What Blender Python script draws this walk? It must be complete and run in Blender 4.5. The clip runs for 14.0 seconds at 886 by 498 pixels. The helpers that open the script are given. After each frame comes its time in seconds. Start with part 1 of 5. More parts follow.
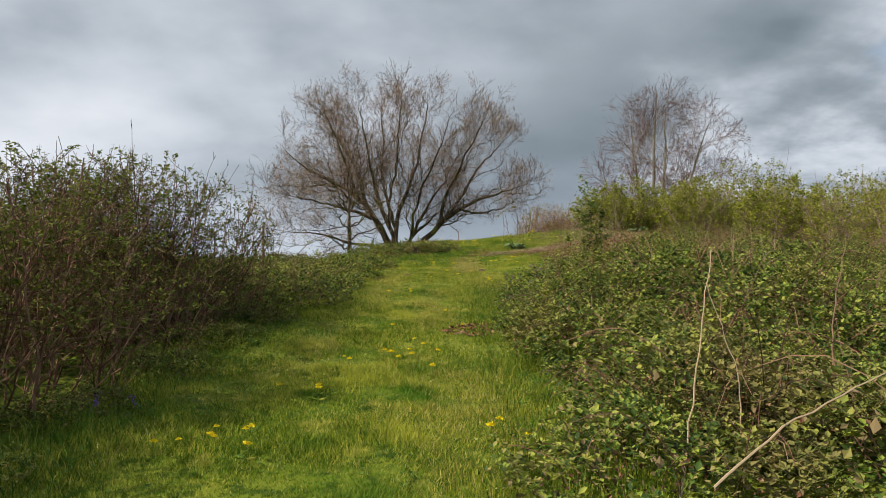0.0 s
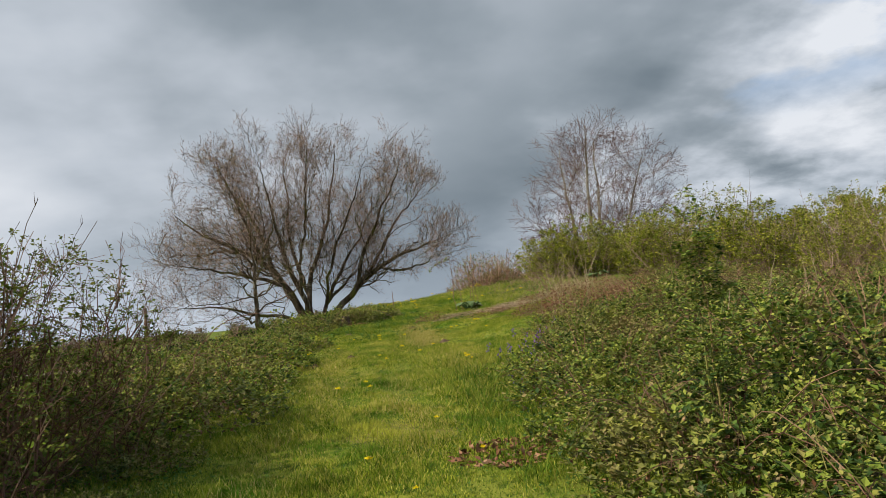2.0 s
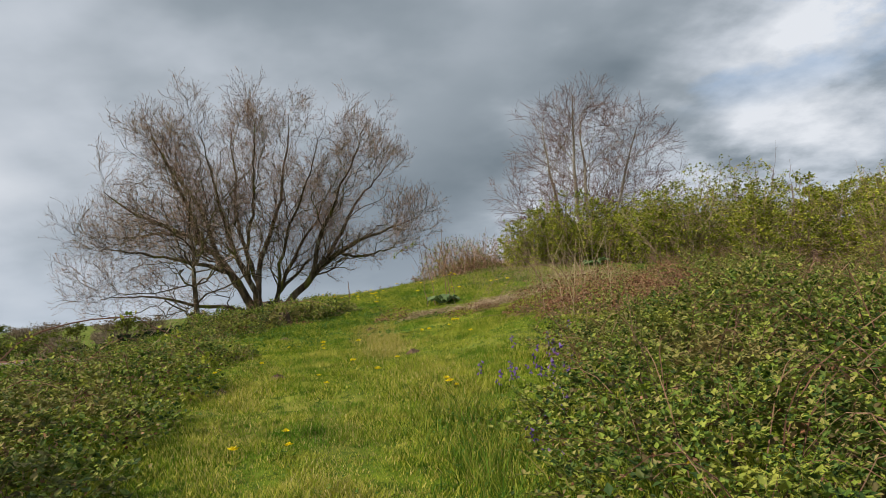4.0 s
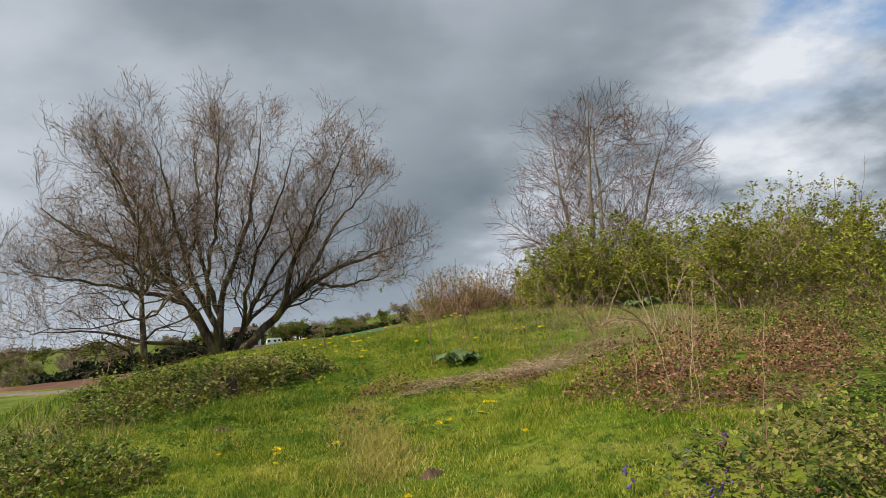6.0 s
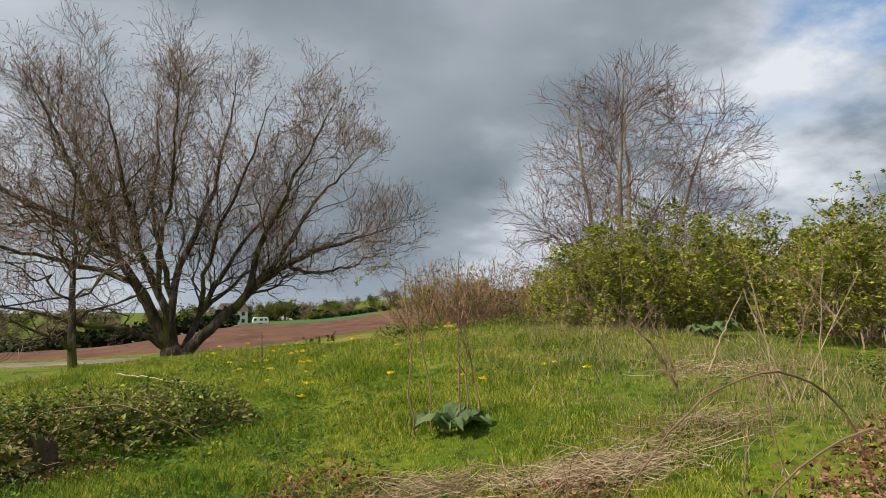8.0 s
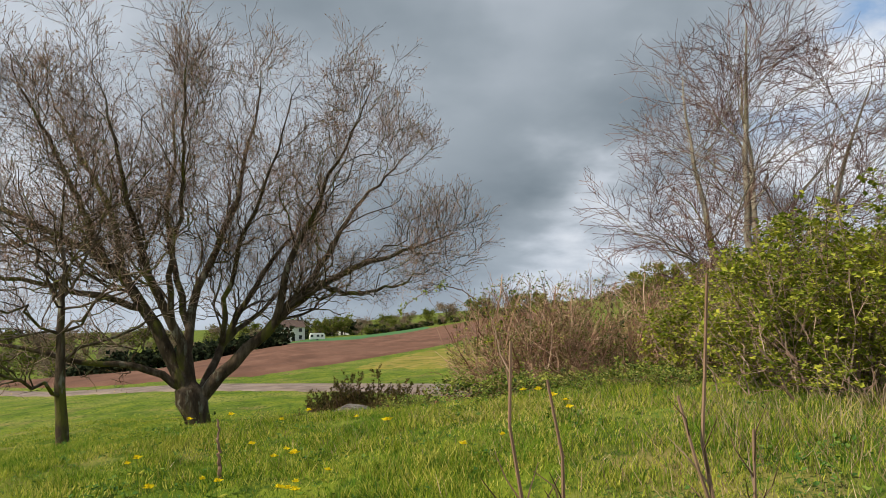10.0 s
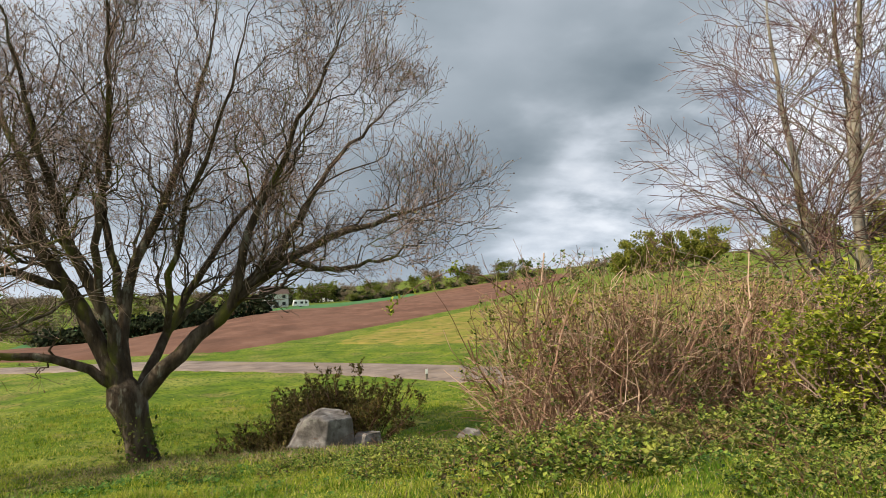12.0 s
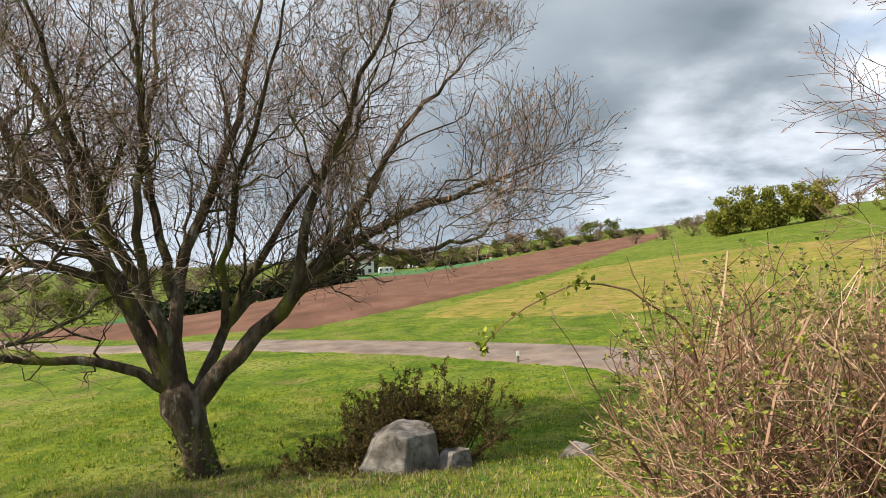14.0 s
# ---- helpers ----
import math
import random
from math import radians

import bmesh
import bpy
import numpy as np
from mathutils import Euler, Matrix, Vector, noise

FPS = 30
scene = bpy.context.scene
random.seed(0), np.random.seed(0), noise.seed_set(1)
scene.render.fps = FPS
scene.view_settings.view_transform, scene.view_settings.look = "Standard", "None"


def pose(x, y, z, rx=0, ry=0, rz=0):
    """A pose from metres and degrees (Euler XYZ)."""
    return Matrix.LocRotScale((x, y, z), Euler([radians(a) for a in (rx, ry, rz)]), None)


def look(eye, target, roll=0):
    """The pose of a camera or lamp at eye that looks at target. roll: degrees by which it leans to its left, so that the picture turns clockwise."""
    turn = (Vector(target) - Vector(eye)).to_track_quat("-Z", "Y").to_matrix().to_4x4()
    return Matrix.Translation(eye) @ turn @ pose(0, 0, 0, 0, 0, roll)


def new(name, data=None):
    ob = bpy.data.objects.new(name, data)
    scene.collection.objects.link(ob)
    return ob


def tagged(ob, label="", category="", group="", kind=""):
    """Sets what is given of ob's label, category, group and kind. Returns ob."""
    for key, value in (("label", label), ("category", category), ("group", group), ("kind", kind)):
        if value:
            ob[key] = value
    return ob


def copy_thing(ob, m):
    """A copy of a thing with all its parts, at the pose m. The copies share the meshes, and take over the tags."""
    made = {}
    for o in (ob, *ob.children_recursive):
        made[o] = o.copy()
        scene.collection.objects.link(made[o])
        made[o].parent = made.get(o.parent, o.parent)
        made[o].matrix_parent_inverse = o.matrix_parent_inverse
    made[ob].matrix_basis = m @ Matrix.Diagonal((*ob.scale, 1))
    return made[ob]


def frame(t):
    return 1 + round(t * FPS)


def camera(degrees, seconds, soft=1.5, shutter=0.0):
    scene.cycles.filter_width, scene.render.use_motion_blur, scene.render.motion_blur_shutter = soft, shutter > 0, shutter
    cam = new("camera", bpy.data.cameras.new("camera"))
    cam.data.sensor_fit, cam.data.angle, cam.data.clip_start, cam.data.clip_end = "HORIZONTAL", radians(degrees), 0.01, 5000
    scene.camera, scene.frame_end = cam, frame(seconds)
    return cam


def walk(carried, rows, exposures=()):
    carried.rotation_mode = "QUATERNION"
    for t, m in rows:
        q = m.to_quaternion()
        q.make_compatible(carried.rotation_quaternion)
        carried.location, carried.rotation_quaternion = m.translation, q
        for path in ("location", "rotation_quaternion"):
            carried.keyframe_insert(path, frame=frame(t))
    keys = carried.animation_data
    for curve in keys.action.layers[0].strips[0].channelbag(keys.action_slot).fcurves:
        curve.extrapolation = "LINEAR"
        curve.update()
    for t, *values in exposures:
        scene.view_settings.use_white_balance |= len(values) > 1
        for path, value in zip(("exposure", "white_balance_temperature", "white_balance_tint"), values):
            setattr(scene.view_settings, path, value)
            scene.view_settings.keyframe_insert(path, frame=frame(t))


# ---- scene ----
# ---- camera and walk ----
cam = camera(63.5, 14.0, 0.55)
# seconds, place in metres, yaw, pitch and roll in degrees
ROWS = [
    (0.0, 0.002, 0.000, 1.287, -0.37, 0.76, 0.08),
    (0.5, -0.270, 0.649, 1.306, -3.28, 1.71, 2.99),
    (1.0, -0.508, 1.365, 1.365, -4.77, 2.38, 3.01),
    (1.5, -0.519, 2.103, 1.389, -7.68, 3.37, 4.04),
    (2.0, -0.557, 2.784, 1.483, -7.87, 4.96, 5.05),
    (2.5, -0.441, 3.409, 1.502, -8.59, 5.73, 4.36),
    (5.0, -0.192, 6.937, 1.755, -12.29, 2.80, 4.30),
    (5.5, -0.157, 7.651, 1.861, -12.45, 6.75, 3.32),
    (6.0, -0.008, 8.381, 1.915, -12.47, 5.79, 4.00),
    (6.5, 0.170, 9.054, 2.042, -12.02, 5.11, 3.67),
    (7.0, 0.314, 9.700, 2.095, -13.42, 4.69, -0.29),
    (7.5, 0.490, 10.453, 2.107, -13.59, 4.85, -1.58),
    (8.0, 0.624, 11.221, 2.189, -13.29, 4.87, 0.42),
    (8.5, 0.848, 11.965, 2.288, -12.80, 5.94, 0.41),
    (11.0, 1.129, 15.780, 2.649, -6.69, 6.03, 1.74),
    (11.5, 1.153, 16.433, 2.748, -8.58, 7.11, -0.38),
    (12.0, 1.342, 17.103, 2.753, -10.04, 3.22, 1.15),
    (12.5, 1.402, 17.737, 2.877, -9.67, 1.71, 1.00),
    (13.0, 1.523, 18.271, 2.956, -9.19, -0.73, 0.71),
    (13.5, 1.466, 18.684, 3.000, -3.52, -1.21, 1.45),
    (14.0, 1.518, 19.045, 3.050, -3.35, 0.53, 2.56),
]
walk(cam, [(t, pose(x, y, z, 90 + pitch, roll, yaw)) for t, x, y, z, yaw, pitch, roll in ROWS],
     exposures=[(0.0, 0.2), (2.0, 0.12), (5.0, 0.09), (8.7, 0.1), (11.0, 0.28), (12.0, 0.37), (13.0, 0.58), (14.0, 0.58)])

# ---- world, sun ----
SUN_AZ, SUN_EL = 256.0, 40.0          # degrees: compass bearing from +y clockwise, height
world = bpy.data.worlds.new("world")
scene.world = world
world.use_nodes = True


def node(tree, kind, **values):
    n = tree.nodes.new(kind)
    for k, v in values.items():
        if k in n.inputs:
            n.inputs[k].default_value = v
        else:
            setattr(n, k, v)
    return n


def ramp(tree, source, stops):
    n = tree.nodes.new("ShaderNodeValToRGB")
    els = n.color_ramp.elements
    while len(els) < len(stops):
        els.new(0.5)
    for e, (p, c) in zip(els, stops):
        e.position, e.color = p, (*c, 1) if len(c) == 3 else c
    tree.links.new(source, n.inputs[0])
    return n.outputs[0]


def maths(tree, op, a, b=None, c=None, clamp=False):
    n = tree.nodes.new("ShaderNodeMath")
    n.operation, n.use_clamp = op, clamp
    for i, v in enumerate((a, b, c)):
        if v is None:
            continue
        if isinstance(v, (int, float)):
            n.inputs[i].default_value = v
        else:
            tree.links.new(v, n.inputs[i])
    return n.outputs[0]


def mixed(tree, fac, a, b):
    n = tree.nodes.new("ShaderNodeMix")
    n.data_type = "RGBA"
    for i, v in ((0, fac), (6, a), (7, b)):
        if isinstance(v, (int, float)):
            n.inputs[i].default_value = v
        elif isinstance(v, tuple):
            n.inputs[i].default_value = (*v, 1)
        else:
            tree.links.new(v, n.inputs[i])
    return n.outputs[2]


def build_sky():
    t = world.node_tree
    t.nodes.clear()
    out = t.nodes.new("ShaderNodeOutputWorld")
    bg = node(t, "ShaderNodeBackground", Strength=0.1)
    sky = node(t, "ShaderNodeTexSky", sky_type="NISHITA", sun_disc=False, sun_elevation=radians(SUN_EL), sun_rotation=radians(SUN_AZ))
    co = t.nodes.new("ShaderNodeTexCoord")
    sep = t.nodes.new("ShaderNodeSeparateXYZ")
    t.links.new(co.outputs["Generated"], sep.inputs[0])
    x, y, z = sep.outputs
    h = maths(t, "ADD", maths(t, "MAXIMUM", z, 0.0), 0.3)
    comb = t.nodes.new("ShaderNodeCombineXYZ")
    t.links.new(maths(t, "DIVIDE", x, h), comb.inputs[0])
    t.links.new(maths(t, "DIVIDE", y, h), comb.inputs[1])
    low = node(t, "ShaderNodeTexNoise", Scale=0.8, Detail=2.0, Roughness=0.45)
    fine = node(t, "ShaderNodeTexNoise", Scale=1.9, Detail=5.0, Roughness=0.47)
    puff = node(t, "ShaderNodeTexNoise", Scale=3.4, Detail=8.0, Roughness=0.55)
    gap = node(t, "ShaderNodeTexNoise", Scale=2.1, Detail=7.0, Roughness=0.55)
    for n, off in ((low, CLOUD_LOW), (fine, CLOUD_FINE), (puff, CLOUD_PUFF), (gap, CLOUD_GAP)):
        m = node(t, "ShaderNodeVectorMath", operation="ADD")
        m.inputs[1].default_value = off
        t.links.new(comb.outputs[0], m.inputs[0])
        t.links.new(m.outputs[0], n.inputs["Vector"])
    mixv = maths(t, "ADD", maths(t, "MULTIPLY_ADD", low.outputs[0], 0.34, 0.155), maths(t, "MULTIPLY", fine.outputs[0], 0.36))
    # a dark street of cloud slants up to the east, broken puffs and thinner cover past it
    across = maths(t, "ADD", maths(t, "SUBTRACT", maths(t, "SUBTRACT", x, maths(t, "MULTIPLY", z, 0.944)), 0.06), maths(t, "MULTIPLY", maths(t, "SUBTRACT", fine.outputs[0], 0.5), 0.5))
    street = maths(t, "EXPONENT", maths(t, "MULTIPLY", maths(t, "MULTIPLY", across, across), -45.0))
    mixv = maths(t, "SUBTRACT", mixv, maths(t, "MULTIPLY", street, 0.085))
    past = ramp(t, across, [(0.06, (0, 0, 0)), (0.3, (1, 1, 1))])
    mixv = maths(t, "ADD", mixv, maths(t, "MULTIPLY", past, maths(t, "MULTIPLY_ADD", puff.outputs[0], 0.75, -0.37)))
    west = ramp(t, maths(t, "MULTIPLY", x, -1.0), [(0.0, (0, 0, 0)), (0.6, (1, 1, 1))])
    mixv = maths(t, "ADD", mixv, maths(t, "MULTIPLY", west, 0.04))
    cloud = ramp(t, mixv, [(0.36, (1.6, 2.0, 2.35)), (0.45, (2.85, 3.3, 3.75)), (0.53, (4.8, 5.25, 5.85)), (0.65, (7.2, 7.5, 8.0))])
    # the cover breaks towards the east, where blue shows between the clouds
    thin = maths(t, "ADD", gap.outputs[0], maths(t, "MULTIPLY", maths(t, "SUBTRACT", x, 0.5), 0.75))
    hole = maths(t, "MULTIPLY", ramp(t, thin, [(0.56, (0, 0, 0)), (0.66, (1, 1, 1))]), ramp(t, z, [(0.2, (0, 0, 0)), (0.3, (1, 1, 1))]))
    blue = mixed(t, 0.4, sky.outputs[0], (3.6, 5.4, 8.2))
    haze = ramp(t, z, [(0.0, (1, 1, 1)), (0.16, (0, 0, 0))])
    col = mixed(t, hole, cloud, blue)
    col = mixed(t, maths(t, "MULTIPLY", haze, 0.5), col, (4.7, 5.4, 6.3))
    t.links.new(col, bg.inputs[0])
    t.links.new(bg.outputs[0], out.inputs[0])


CLOUD_LOW, CLOUD_FINE, CLOUD_PUFF, CLOUD_GAP = (3.1, 1.7, 0.0), (0.4, 5.2, 0.0), (2.6, 9.1, 0.0), (7.3, 2.2, 0.0)
build_sky()
sun = new("sun", bpy.data.lights.new("sun", "SUN"))
sun.data.energy, sun.data.angle, sun.data.color = 5.0, radians(0.7), (1.0, 0.88, 0.7)
_az, _el = radians(SUN_AZ), radians(SUN_EL)
SUN_DIR = Vector((math.sin(_az) * math.cos(_el), math.cos(_az) * math.cos(_el), math.sin(_el)))
sun.matrix_world = look(SUN_DIR * 50, (0, 0, 0))


# ---- materials ----
def material(name, stops, scale=3.0, detail=6.0, rough=0.8, bump=0.0, bump_scale=30.0, vary="noise", through_light=0.0, spec=0.1, patches=None, stretch=(1, 1, 1), single=0.6):
    """Procedural surface. vary: noise, island or object gives the first mix; patches: (scale, low, high, colour) noise
    blotches laid over it.
    """
    m = bpy.data.materials.new(name)
    m.use_nodes = True
    t = m.node_tree
    t.nodes.clear()
    out = t.nodes.new("ShaderNodeOutputMaterial")
    geo = t.nodes.new("ShaderNodeNewGeometry")
    tex = t.nodes.new("ShaderNodeTexCoord")
    mp = node(t, "ShaderNodeMapping")
    mp.inputs["Scale"].default_value = stretch
    t.links.new(geo.outputs["Position"] if vary != "object" else tex.outputs["Object"], mp.inputs[0])
    n = node(t, "ShaderNodeTexNoise", Scale=scale, Detail=detail, Roughness=0.62)
    t.links.new(mp.outputs[0], n.inputs["Vector"])
    if vary == "island":
        big = node(t, "ShaderNodeTexNoise", Scale=scale, Detail=2.0)
        t.links.new(mp.outputs[0], big.inputs["Vector"])
        f = maths(t, "ADD", maths(t, "MULTIPLY", geo.outputs["Random Per Island"], single), maths(t, "MULTIPLY", big.outputs[0], 1 - single))
    elif vary == "object":
        info = t.nodes.new("ShaderNodeObjectInfo")
        f = maths(t, "ADD", maths(t, "MULTIPLY", info.outputs["Random"], 0.45), maths(t, "MULTIPLY", n.outputs[0], 0.55))
    else:
        f = n.outputs[0]
    col = ramp(t, f, stops)
    for ps, lo, hi, pc in patches or ():
        pn = node(t, "ShaderNodeTexNoise", Scale=ps, Detail=5.0, Roughness=0.6)
        t.links.new(mp.outputs[0], pn.inputs["Vector"])
        col = mixed(t, ramp(t, pn.outputs[0], [(lo, (0, 0, 0)), (hi, (1, 1, 1))]), col, pc)
    b = node(t, "ShaderNodeBsdfPrincipled", Roughness=rough)
    b.inputs["Specular IOR Level"].default_value = spec
    t.links.new(col, b.inputs["Base Color"])
    if bump:
        bn = node(t, "ShaderNodeTexNoise", Scale=bump_scale, Detail=5.0, Roughness=0.65)
        t.links.new(mp.outputs[0], bn.inputs["Vector"])
        bp = node(t, "ShaderNodeBump", Strength=bump, Distance=0.02)
        t.links.new(bn.outputs[0], bp.inputs["Height"])
        t.links.new(bp.outputs[0], b.inputs["Normal"])
    if through_light:
        tr = t.nodes.new("ShaderNodeBsdfTranslucent")
        t.links.new(col, tr.inputs[0])
        mx = node(t, "ShaderNodeMixShader", Fac=through_light)
        t.links.new(b.outputs[0], mx.inputs[1])
        t.links.new(tr.outputs[0], mx.inputs[2])
        t.links.new(mx.outputs[0], out.inputs[0])
    else:
        t.links.new(b.outputs[0], out.inputs[0])
    return m


M_GROUND = material("meadow_turf", [(0.3, (0.045, 0.08, 0.007)), (0.5, (0.105, 0.155, 0.012)), (0.68, (0.2, 0.22, 0.024))], 0.9, 9, 0.95, 0.7, 26.0,
                    patches=[(0.23, 0.5, 0.68, (0.2, 0.215, 0.045)), (0.6, 0.55, 0.7, (0.21, 0.175, 0.06)), (9.0, 0.5, 0.62, (0.04, 0.075, 0.008)), (2.3, 0.58, 0.7, (0.05, 0.1, 0.01))])
# last two patches paint the dark and light of tuft shading onto the blades
M_BLADE = material("grass_blade", [(0.2, (0.05, 0.115, 0.01)), (0.4, (0.15, 0.24, 0.017)), (0.6, (0.34, 0.38, 0.034)), (0.78, (0.55, 0.48, 0.13))], 1.1, 2, 0.75, vary="island", through_light=0.3,
                   patches=[(1.2, 0.52, 0.7, (0.42, 0.44, 0.06)), (2.0, 0.5, 0.7, (0.08, 0.19, 0.014)), (5.5, 0.58, 0.68, (0.06, 0.125, 0.012)), (3.3, 0.6, 0.7, (0.5, 0.48, 0.1))])
M_WORN = material("worn_pale_turf", [(0.2, (0.24, 0.25, 0.04)), (0.5, (0.42, 0.37, 0.1)), (0.85, (0.58, 0.48, 0.22))], 1.1, 2, 0.8, vary="island", through_light=0.2)
M_RANK = material("rank_grass_blade", [(0.2, (0.04, 0.11, 0.012)), (0.5, (0.115, 0.2, 0.02)), (0.8, (0.34, 0.33, 0.055))], 1.1, 2, 0.75, vary="island", through_light=0.22)
M_STRAW = material("dry_straw", [(0.2, (0.14, 0.095, 0.055)), (0.5, (0.27, 0.2, 0.12)), (0.85, (0.46, 0.37, 0.24))], 3, 2, 0.8, vary="island")
M_SOIL = material("ploughed_red_soil", [(0.3, (0.09, 0.046, 0.03)), (0.5, (0.14, 0.072, 0.048)), (0.7, (0.2, 0.108, 0.075))], 0.35, 9, 0.95, 0.8, 6.0,
                  patches=[(0.05, 0.5, 0.7, (0.165, 0.09, 0.062))], stretch=(1, 0.35, 1))
M_PASTURE = material("dry_rough_pasture", [(0.3, (0.12, 0.125, 0.02)), (0.5, (0.22, 0.19, 0.04)), (0.68, (0.31, 0.22, 0.075))], 0.7, 9, 0.95, 0.9, 9.0,
                     patches=[(0.13, 0.5, 0.62, (0.14, 0.17, 0.02)), (1.6, 0.52, 0.64, (0.09, 0.12, 0.014)), (0.45, 0.57, 0.68, (0.24, 0.16, 0.06))])
M_CROP = material("young_green_crop", [(0.3, (0.04, 0.12, 0.045)), (0.6, (0.07, 0.17, 0.06))], 0.2, 5, 0.9)
M_ROAD = material("worn_lane_tarmac", [(0.3, (0.13, 0.1, 0.085)), (0.5, (0.2, 0.16, 0.138)), (0.7, (0.28, 0.225, 0.19))], 1.2, 10, 0.9, 0.4, 60.0,
                  patches=[(0.5, 0.55, 0.7, (0.26, 0.2, 0.15))])
M_BARK = material("grey_brown_bark", [(0.28, (0.028, 0.02, 0.014)), (0.5, (0.08, 0.06, 0.042)), (0.7, (0.18, 0.145, 0.108))], 7, 10, 0.92, 1.0, 30.0,
                  patches=[(2.2, 0.52, 0.62, (0.12, 0.12, 0.03)), (5.0, 0.6, 0.68, (0.22, 0.21, 0.16))], stretch=(1, 1, 0.3))
M_TWIG = material("brown_twig", [(0.2, (0.12, 0.075, 0.06)), (0.5, (0.26, 0.175, 0.14)), (0.85, (0.47, 0.35, 0.28))], 2, 2, 0.8, vary="island")
M_BUD = material("reddish_bud", [(0.2, (0.22, 0.11, 0.07)), (0.6, (0.36, 0.22, 0.13)), (0.85, (0.42, 0.34, 0.15))], 2, 2, 0.7, vary="island")
M_PALE_BARK = material("pale_mossy_bark", [(0.25, (0.13, 0.11, 0.085)), (0.5, (0.28, 0.25, 0.2)), (0.75, (0.48, 0.45, 0.4))], 4, 9, 0.85, 0.5, 30.0,
                       patches=[(1.3, 0.55, 0.68, (0.2, 0.19, 0.07))], stretch=(1, 1, 0.4))
M_PALE_TWIG = material("pinkish_twig", [(0.2, (0.07, 0.038, 0.032)), (0.5, (0.155, 0.09, 0.075)), (0.85, (0.3, 0.19, 0.155))], 2, 2, 0.8, vary="island")
M_BRIAR = material("tan_briar_cane", [(0.2, (0.16, 0.085, 0.055)), (0.5, (0.38, 0.225, 0.155)), (0.85, (0.62, 0.45, 0.33))], 2, 2, 0.8, vary="island")
M_CANE = material("bramble_cane", [(0.2, (0.07, 0.034, 0.024)), (0.5, (0.175, 0.092, 0.065)), (0.85, (0.3, 0.2, 0.13))], 2, 2, 0.7, vary="island")
M_BRAMBLE = material("bramble_leaf", [(0.26, (0.03, 0.065, 0.012)), (0.4, (0.095, 0.165, 0.022)), (0.52, (0.19, 0.265, 0.034)), (0.66, (0.31, 0.35, 0.055)), (0.8, (0.3, 0.24, 0.1))], 3.6, 2, 0.62, vary="island", through_light=0.25, spec=0.25, single=0.6,
                     patches=[(0.8, 0.52, 0.66, (0.24, 0.2, 0.07)), (1.9, 0.56, 0.66, (0.035, 0.075, 0.016)), (2.7, 0.58, 0.66, (0.34, 0.36, 0.06))])
M_HAW = material("young_hawthorn_leaf", [(0.25, (0.075, 0.11, 0.014)), (0.45, (0.22, 0.27, 0.03)), (0.72, (0.45, 0.45, 0.06))], 2.6, 2, 0.65, vary="island", through_light=0.3, single=0.45)
M_DULL = material("dull_hedge_leaf", [(0.15, (0.045, 0.075, 0.013)), (0.5, (0.125, 0.165, 0.026)), (0.85, (0.27, 0.27, 0.055))], 2.0, 2, 0.55, vary="island", through_light=0.25)
M_OLDLEAF = material("overwintered_bramble_leaf", [(0.2, (0.045, 0.04, 0.02)), (0.5, (0.12, 0.105, 0.045)), (0.85, (0.27, 0.2, 0.11))], 1.5, 2, 0.6, vary="island", through_light=0.1)
M_DEADLEAF = material("dead_brown_leaf", [(0.2, (0.07, 0.03, 0.015)), (0.5, (0.2, 0.098, 0.055)), (0.85, (0.42, 0.26, 0.16))], 2, 2, 0.8, vary="island")


# ---- mesh tools ----
def rng_of(seed):
    return np.random.default_rng(seed)


def unit(v):
    return v / np.maximum(np.linalg.norm(v, axis=-1, keepdims=True), 1e-9)


def smooth(a, b, x):
    u = np.clip((np.asarray(x, float) - a) / (b - a), 0, 1)
    return u * u * (3 - 2 * u)


def mesh_of(name, geo, mat, shade=False):
    """geo: list of (vertices N x 3, faces M x k)."""
    me = bpy.data.meshes.new(name)
    vs, loops, sizes, off = [], [], [], 0
    for v, f in geo:
        v, f = np.asarray(v, float).reshape(-1, 3), np.asarray(f, int)
        vs.append(v)
        loops.append(f.ravel() + off)
        sizes.append(np.full(len(f), f.shape[1]))
        off += len(v)
    v, loop, size = np.concatenate(vs), np.concatenate(loops), np.concatenate(sizes)
    me.vertices.add(len(v))
    me.vertices.foreach_set("co", v.astype(np.float32).ravel())
    me.loops.add(len(loop))
    me.loops.foreach_set("vertex_index", loop.astype(np.int32))
    me.polygons.add(len(size))
    me.polygons.foreach_set("loop_start", (np.cumsum(size) - size).astype(np.int32))
    me.polygons.foreach_set("use_smooth", np.full(len(size), shade))
    me.update(calc_edges=True)
    me.materials.append(mat)
    return me


def part(name, geo, mat, parent, label="", shade=False, kind=""):
    ob = new(name, mesh_of(name, geo, mat, shade))
    ob.parent = parent
    return tagged(ob, label, kind=kind)


def bm_geo(bm):
    bm.verts.index_update()
    v = np.array([p.co[:] for p in bm.verts])
    by = {}
    for f in bm.faces:
        by.setdefault(len(f.verts), []).append([p.index for p in f.verts])
    bm.free()
    out = [(v, np.array(fs)) for fs in by.values()]
    return out


def thing(name, label, category, x, y, z=None, group="", turn=0.0):
    ob = new(name)
    ob.empty_display_size = 0.1
    ob.matrix_world = pose(x, y, float(ground(x, y)) if z is None else z, 0, 0, turn)
    return tagged(ob, label, category, group)


